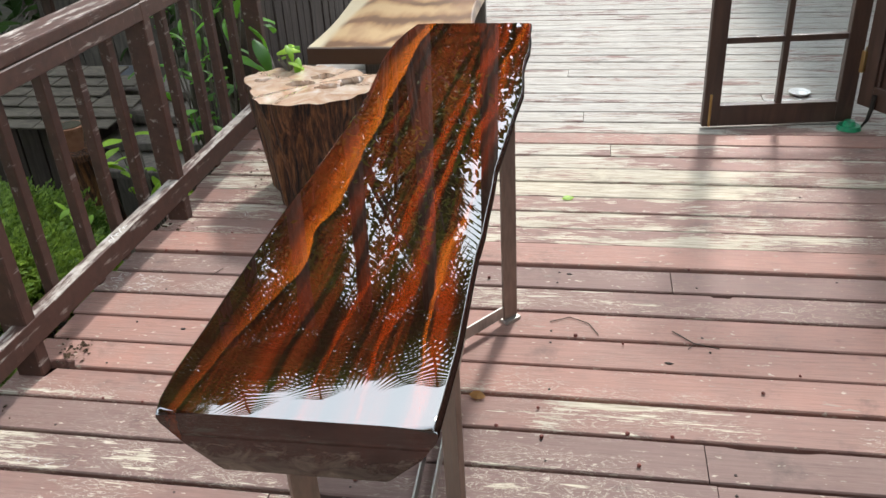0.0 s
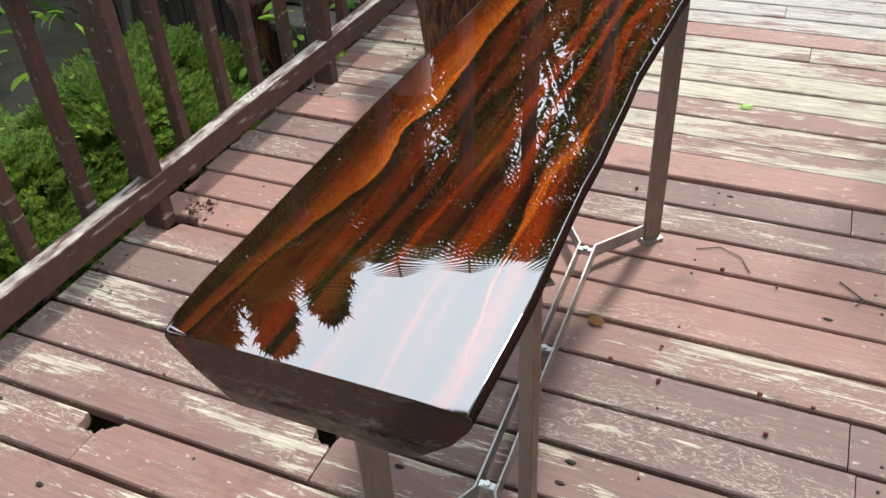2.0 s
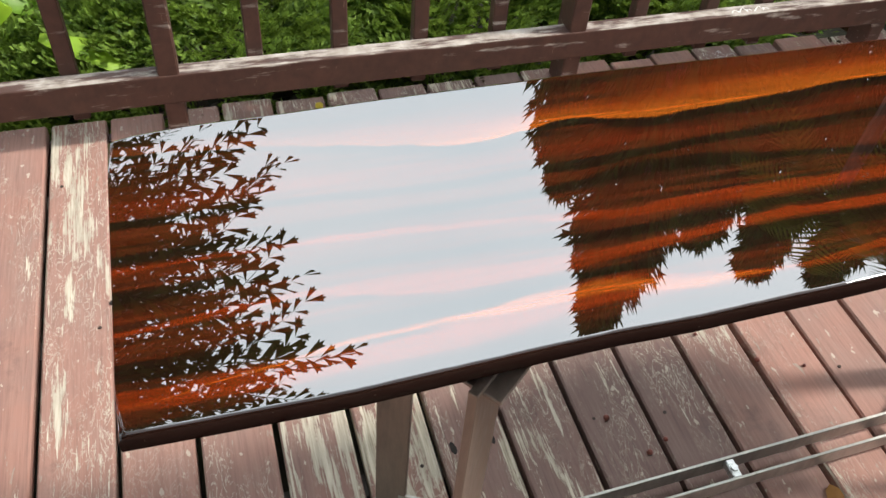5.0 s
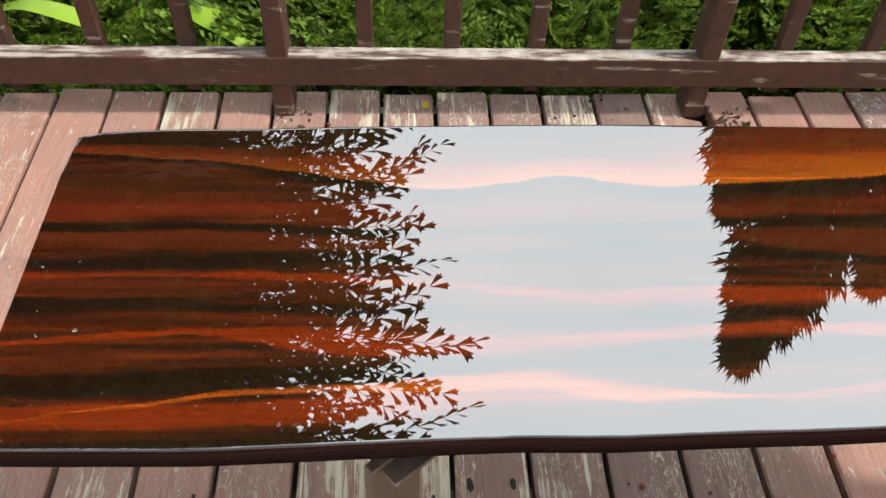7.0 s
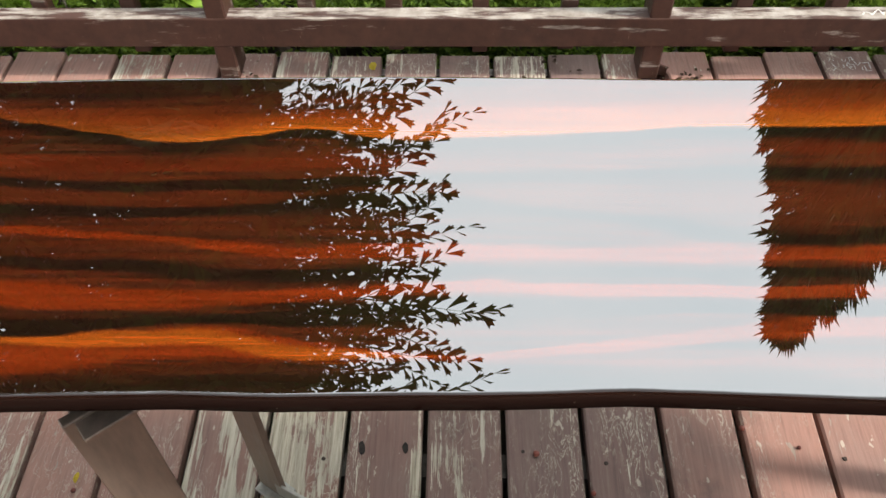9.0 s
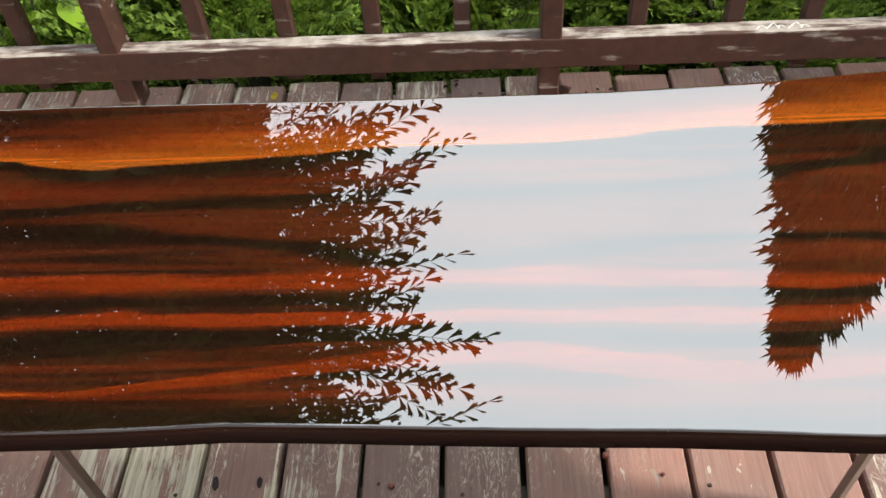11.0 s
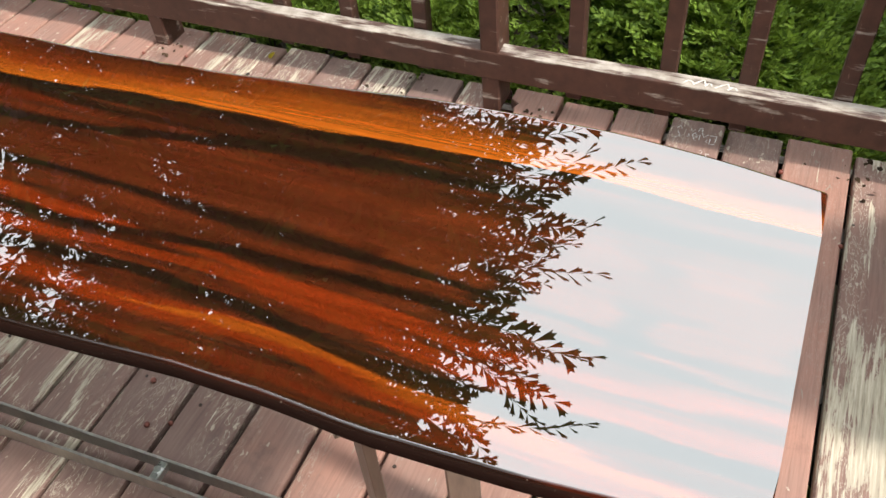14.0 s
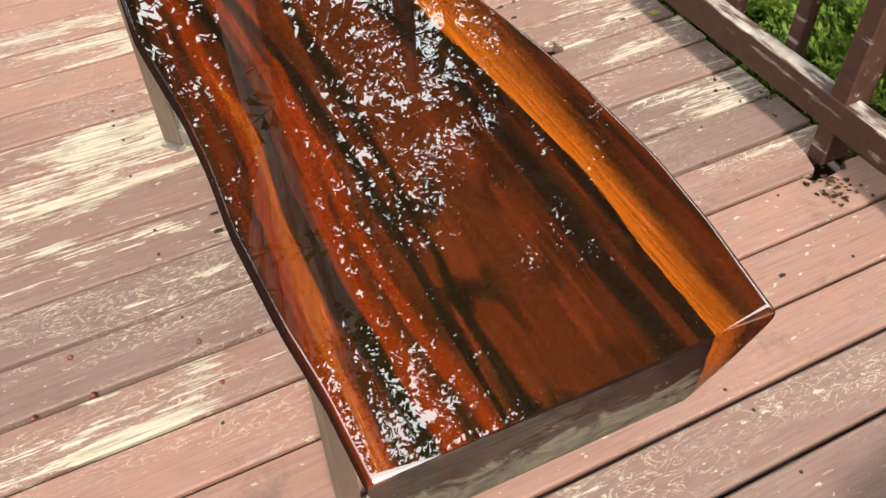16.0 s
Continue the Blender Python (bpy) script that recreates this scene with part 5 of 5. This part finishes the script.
leafy("taro_plant", "large lime-green leaves of a garden plant by the railing", (-1.10, 0.72, -0.7), 22, LIME, 0.26, 65, (0.22, 0.22), (0.35, 0.85))
leafy("taro_plant", "lime-green leaves of a garden plant below the deck gap", (0.28, 3.31, -0.72), 10, LIME, 0.11, 66, (0.14, 0.03), (0.45, 0.60))
leafy("lime_hedge", "sunlit lime-green broad-leaved hedge behind the junipers", (-3.1, 3.3, -0.75), 420, LIME, 0.14, 67, (0.30, 0.7), (0.3, 1.7))
leafy("green_hedge", "dark green broad-leaved hedge behind the junipers", (-3.8, 2.0, -0.75), 600, BROAD, 0.14, 68, (0.35, 1.2), (0.2, 1.9))
leafy("green_hedge", "dark green broad-leaved hedge behind the junipers", (-3.6, 0.2, -0.75), 500, BROAD, 0.14, 69, (0.35, 1.0), (0.2, 1.7))
leafy("green_hedge", "tall dark green hedge behind the garden shed", (-4.3, 6.2, -0.75), 900, TREE_LEAF, 0.20, 71, (0.4, 1.5), (0.1, 2.6))
leafy("green_hedge", "tall dark green hedge behind the garden shed", (-3.2, 8.4, -0.75), 900, TREE_LEAF, 0.20, 72, (1.2, 0.5), (0.1, 2.6))
leafy("variegated_shrub", "small yellow-green leaved shrub beside the junipers", (-1.25, 3.45, -0.75), 90, LIME, 0.075, 70, (0.16, 0.16), (0.2, 0.75))

# ---- shed roof, tank, pot and steps in the garden ----
shed = thing("garden_shed", "low garden shed with a weathered grey shingle roof", "shed", (-2.68, 5.25, -0.75))
part("wall", box(1.30, 0.70, 0.56, (0, 0.10, 0.28)), FENCE_WOOD, shed)
for i in range(9):
    part("wall_board", box(0.135, 0.018, 0.54, (-0.58 + 0.145 * i, -0.262, 0.27), 0.003), FENCE_WOOD, shed)
part("corner_post", box(0.075, 0.075, 0.58, (-0.30, -0.34, 0.29), 0.006, 1, Matrix.Rotation(radians(8), 4, "Y")), GREY_TIMBER, shed, "pale leaning corner post")
SHINGLE = plain_wood("grey_shingle", (0.042, 0.034, 0.025), (0.120, 0.098, 0.072), (8, 30, 30), 0.85, 0.6)
for r in range(6):
    x = -0.74 + (0.11 if r % 2 else 0.0)
    while x < 0.72:
        w = rnd.uniform(0.20, 0.34)
        b = box(w - 0.006, 0.165, 0.013, (0, 0, 0), 0.003, 1, Matrix.Rotation(radians(4.0 + rnd.uniform(-1.2, 1.2)), 4, "X"))
        bmesh.ops.translate(b, vec=(x + w / 2, -0.36 + 0.118 * r, 0.595 + 0.026 * r + rnd.uniform(-0.003, 0.003)), verts=b.verts)
        part("shingle", b, SHINGLE, shed)
        x += w
hut = thing("garden_hut", "grey boarded hut wall with a dark frame behind the shed", "hut", (-3.05, 7.1, -0.75))
part("wall", box(1.1, 0.06, 1.3, (0, 0.04, 0.65)), FENCE_WOOD, hut)
for i in range(7):
    part("wall_board", box(0.145, 0.02, 1.25, (-0.46 + 0.155 * i, 0.0, 0.625), 0.003), GREY_TIMBER, hut)
part("frame", box(0.09, 0.05, 1.35, (-0.42, -0.03, 0.675), 0.004), DARK_WOOD, hut)
k = Nodes("dark_blue_grey_plastic")
TANK = k.done(k.ramp(k.noise(k.world(), 8.0), [(0.3, (0.022, 0.027, 0.034)), (0.7, (0.050, 0.058, 0.068))]), 0.5)
tank = thing("water_tank", "dark blue-grey plastic tank on a grey concrete block", "tank", (-2.50, 6.25, -0.75))
part("tank", box(0.44, 0.50, 0.27, (0.02, 0, 0.325), 0.03, 3), TANK, tank)
k = Nodes("grey_concrete")
cn = k.noise(k.world(), 9.0, 6.0, 0.6)
CONCRETE = k.done(k.ramp(cn, [(0.3, (0.15, 0.15, 0.145)), (0.7, (0.27, 0.27, 0.26))]), 0.9, normal=k.bump(cn, 0.4, 0.004))
part("block", box(0.50, 0.56, 0.19, (0, 0, 0.095), 0.01), CONCRETE, tank)
k = Nodes("terracotta")
tn = k.noise(k.world(), 14.0, 5.0, 0.6)
TERRA = k.done(k.ramp(tn, [(0.3, (0.25, 0.10, 0.055)), (0.7, (0.40, 0.19, 0.11))]), 0.8, normal=k.bump(tn, 0.2, 0.002))
pot = thing("flower_pot", "terracotta flower pot of dry soil standing on a log", "pot", (-1.83, 4.60, -0.20))
part("pot", disc(0.050, 0.125, (0, 0, 0), 24, 0.074), TERRA, pot)
part("rim", disc(0.081, 0.024, (0, 0, 0.116), 24, 0.084), TERRA, pot)
part("soil", disc(0.070, 0.012, (0, 0, 0.132), 18), SOIL, pot)
log = part("upright_log", tube([(-1.74, 4.60, -0.78), (-1.77, 4.61, -0.42), (-1.80, 4.60, -0.26), (-1.80, 4.60, -0.20)], [0.12, 0.085, 0.10, 0.125], 14), stump_material(), smooth=True)
tagged(log, "rough upright log that carries the flower pot", "log")
for i in range(4):
    st = part("garden_step", box(0.9, 0.30, 0.05, (-1.35 - 0.05 * i, 4.75 + 0.26 * i, -0.36 - 0.02 * i + 0.09 * i), 0.006), GREY_TIMBER)
    tagged(st, "grey weathered timber garden step", "step", "garden steps")
    sup = box(0.85, 0.05, 0.40 + 0.09 * i, (-1.35 - 0.05 * i, 4.85 + 0.26 * i, -0.60 + 0.04 * i))
    part("riser", sup, GREY_TIMBER, st)

# ---- old white paint strokes on the rail and a board beside it ----
k = Nodes("old_white_paint")
MARK = k.done(k.ramp(k.noise(k.world(), 120.0, 4.0, 0.6), [(0.35, (0.40, 0.37, 0.33)), (0.65, (0.72, 0.70, 0.66))]), 0.7)


def stroke(pts, r, parent, origin):
    """A thin flat brush stroke along a line of points."""
    bm = tube([(0.0, 0.0, 0.0)] + [(x - pts[0][0], y - pts[0][1], 0.0) for x, y in pts[1:]], r, 6)
    bmesh.ops.scale(bm, vec=(1, 1, 0.25), verts=bm.verts)
    ob = part("paint_stroke", bm, MARK, parent)
    ob.location = (pts[0][0] - origin[0], pts[0][1] - origin[1], origin[2])


for a, b, c in ((2.888, 0.018, 1), (2.911, 0.022, -1), (2.938, 0.012, 1), (2.961, 0.026, -1), (2.990, 0.016, 1)):
    stroke([(-0.572, a), (-0.585, a + b * 0.5), (-0.590 + 0.006 * c, a + b), (-0.576, a + b * 1.3)], 0.0022, railing, (RX, RY, 0.1825))
for row, x0, x1, n in ((4, -0.64, -0.44, 34), (-2, -0.56, -0.24, 46), (8, -0.5, 0.1, 14)):
    for i in range(n):
        x, y = rnd.uniform(x0, x1), GAP0 + PITCH * row + rnd.uniform(0.018, 0.122)
        a = rnd.uniform(0, 6.28)
        L = rnd.uniform(0.008, 0.026)
        stroke([(x, y), (x + L * math.cos(a), y + L * 0.6 * math.sin(a)), (x + L * 1.4 * math.cos(a + 0.9), y + L * 0.8 * math.sin(a + 0.9))], rnd.uniform(0.0007, 0.0014), deck, (0, 0, 0.0012))

# ---- small things on the deck ----
k = Nodes("dark_red_berry")
BERRY = k.done(k.ramp(k.noise(k.world(), 60.0), [(0.3, (0.10, 0.020, 0.014)), (0.7, (0.22, 0.060, 0.040))]), 0.4)
berry_bm = bmesh.new()
bmesh.ops.create_icosphere(berry_bm, subdivisions=2, radius=0.0062)
for v in berry_bm.verts:
    v.co *= 1 + 0.10 * noise.noise(v.co * 220)
bmesh.ops.translate(berry_bm, vec=(0, 0, 0.0056), verts=berry_bm.verts)
berry0 = part("berry", berry_bm, BERRY, smooth=True)
tagged(berry0, "small fallen dark red berry on the deck", "berry", "fallen berries")
spots = [(0.490, 2.064), (0.581, 2.115), (0.562, 2.158), (1.521, 2.503), (1.180, 2.187), (0.920, 2.382), (0.567, 1.261), (0.936, 2.266), (0.25, 1.36), (0.02, 1.40)]
spots += [(rnd.uniform(-0.55, 1.9), GAP0 + PITCH * rnd.randrange(-7, 8) + rnd.uniform(-0.004, 0.010)) for _ in range(28)]
spots += [(rnd.uniform(-0.5, 1.8), rnd.uniform(1.2, 3.6)) for _ in range(8)]
berry0.location = (spots[0][0], spots[0][1], 0.001)
for x, y in spots[1:]:
    s = rnd.uniform(0.6, 1.1)
    b = copy_thing(berry0, Matrix.LocRotScale((x, y, 0.001), Euler((0, 0, rnd.uniform(0, 6.28))), None))
    b.scale = (s, s, s)


def fallen_leaf(x, y, size, mat, label, turn):
    bm = bmesh.new()
    rows = [(0, 0.0), (0.25, 0.24), (0.55, 0.30), (0.8, 0.18), (1.0, 0.0)]
    mid = [bm.verts.new((q * size, 0, 0.004 + 0.004 * math.sin(q * 3))) for q, _ in rows]
    lo = [bm.verts.new((q * size, -w * size, 0.010 * w)) for q, w in rows[1:-1]]
    hi = [bm.verts.new((q * size, w * size, 0.012 * w + 0.006)) for q, w in rows[1:-1]]
    for side in (lo, hi):
        bm.faces.new((mid[0], mid[1], side[0]))
        bm.faces.new((mid[1], mid[2], side[1], side[0]))
        bm.faces.new((mid[2], mid[3], side[2], side[1]))
        bm.faces.new((mid[3], mid[4], side[2]))
    ob = part("fallen_leaf", bm, mat)
    ob.location, ob.rotation_euler = (x, y, 0.002), (0, 0, radians(turn))
    return tagged(ob, label, "leaf", "fallen leaves")


YELLOW = leaf_material("yellow_leaf", (0.42, 0.30, 0.02), (0.60, 0.46, 0.05), 0.6)
DRY = leaf_material("dry_leaf", (0.16, 0.075, 0.02), (0.32, 0.16, 0.045), 0.6)
fallen_leaf(0.93, 3.68, 0.052, LIME, "small yellow-green fallen leaf on the deck", 20)
fallen_leaf(0.725, 2.420, 0.050, DRY, "small curled brown fallen leaf on the deck", -12)
fallen_leaf(0.533, 1.259, 0.022, YELLOW, "tiny yellow fallen leaf on the deck", 5)
fallen_leaf(-0.62, 1.69, 0.035, YELLOW, "small yellow fallen leaf under the rail", 20)
for pts, r in (([(0.93, 2.80), (0.99, 2.83), (1.05, 2.80), (1.08, 2.74)], 0.0015), ([(1.30, 2.78), (1.36, 2.72), (1.43, 2.70)], 0.002), ([(1.36, 2.72), (1.34, 2.69)], 0.0015),
               ([(0.02, 2.40), (0.05, 2.44)], 0.0015), ([(-0.12, 3.16), (-0.05, 3.20), (0.0, 3.26)], 0.002), ([(-0.28, 2.99), (-0.26, 3.04)], 0.0015)):
    tw = part("twig", tube([(x, y, 0.004) for x, y in pts], r, 5), BARK)
    tagged(tw, "thin dark fallen twig on the deck", "twig", "fallen twigs")

# ---- nail heads on the boards the camera passes ----
k = Nodes("rusty_nail")
NAIL = k.done(k.ramp(k.noise(k.world(), 90.0), [(0.3, (0.018, 0.012, 0.009)), (0.7, (0.055, 0.034, 0.024))]), 0.8)
nail_me = None
for r in range(-9, 12):
    for x in (-0.41, 0.042, 0.494, 0.946, 1.398, 1.85):
        for dy in (0.030, 0.108):
            if rnd.random() < 0.72:
                continue
            if nail_me is None:
                nb = part("nail", disc(0.0042, 0.0022, (0, 0, 0), 7, 0.0034), NAIL, deck)
                nail_me = nb.data
            else:
                nb = new("nail", nail_me)
                nb.parent = deck
            nb.location = (x + rnd.uniform(-0.012, 0.012), GAP0 + PITCH * r + dy + rnd.uniform(-0.006, 0.006), -0.0004)

# ---- knot holes and litter on the deck ----
k = Nodes("dark_knot")
KNOT = k.done(k.ramp(k.noise(k.world(), 150.0), [(0.3, (0.008, 0.006, 0.005)), (0.7, (0.030, 0.020, 0.015))]), 0.9)
for x, y, a, b in ((0.478, 1.754, 0.014, 0.006), (0.478, 1.832, 0.011, 0.005), (0.812, 1.972, 0.013, 0.006), (0.806, 1.912, 0.012, 0.005), (-0.050, 1.426, 0.014, 0.007), (-0.216, 1.444, 0.010, 0.005),
                   (-0.223, 1.514, 0.011, 0.005), (-0.503, 1.672, 0.010, 0.006), (0.312, 1.673, 0.010, 0.005), (0.325, 1.590, 0.012, 0.006), (-0.147, 1.192, 0.007, 0.006), (-0.270, 1.183, 0.005, 0.004),
                   (-0.026, 1.150, 0.006, 0.005), (1.28, 2.62, 0.012, 0.005), (-0.24, 2.66, 0.008, 0.005), (0.98, 3.10, 0.010, 0.005)):
    bm = disc(1.0, 0.0012, (0, 0, 0), 12, 0.9)
    for v in bm.verts:
        w = 1 + 0.35 * noise.noise((v.co.x * 2 + x * 9, v.co.y * 2, y * 7))
        v.co.x, v.co.y = v.co.x * a * w, v.co.y * b * w
    ob = part("knot_hole", bm, KNOT, deck)
    ob.location = (x, y, 0.0006)
LITTER = leaf_material("rotting_litter", (0.020, 0.013, 0.008), (0.075, 0.048, 0.028), 0.9)
pl = []
for cx, cy, n, s in ((-0.53, 2.50, 46, 0.035), (-0.56, 1.36, 16, 0.03), (-0.55, 3.30, 22, 0.05), (-0.40, 3.95, 40, 0.10), (-0.56, 0.30, 14, 0.03), (-0.55, 2.15, 14, 0.06)):
    for _ in range(n):
        pl.append(turned((cx + rnd.gauss(0, s), cy + rnd.gauss(0, s), 0.003 + rnd.random() * 0.006), Euler((rnd.uniform(-.5, .5), rnd.uniform(-.5, .5), rnd.uniform(0, 6.28))).to_quaternion(), rnd.uniform(0.006, 0.018)))
v, f = scatter([(0, -0.25, 0), (0.5, -0.35, 0.1), (1, 0, 0), (0.5, 0.35, 0.12), (0, 0.25, 0.02)], [(0, 1, 2, 3, 4)], pl)
litter = part("leaf_litter", mesh_from("leaf_litter", v, f, LITTER), LITTER)
tagged(litter, "dark rotting leaf crumbs along the foot of the railing", "litter", kind="stuff")
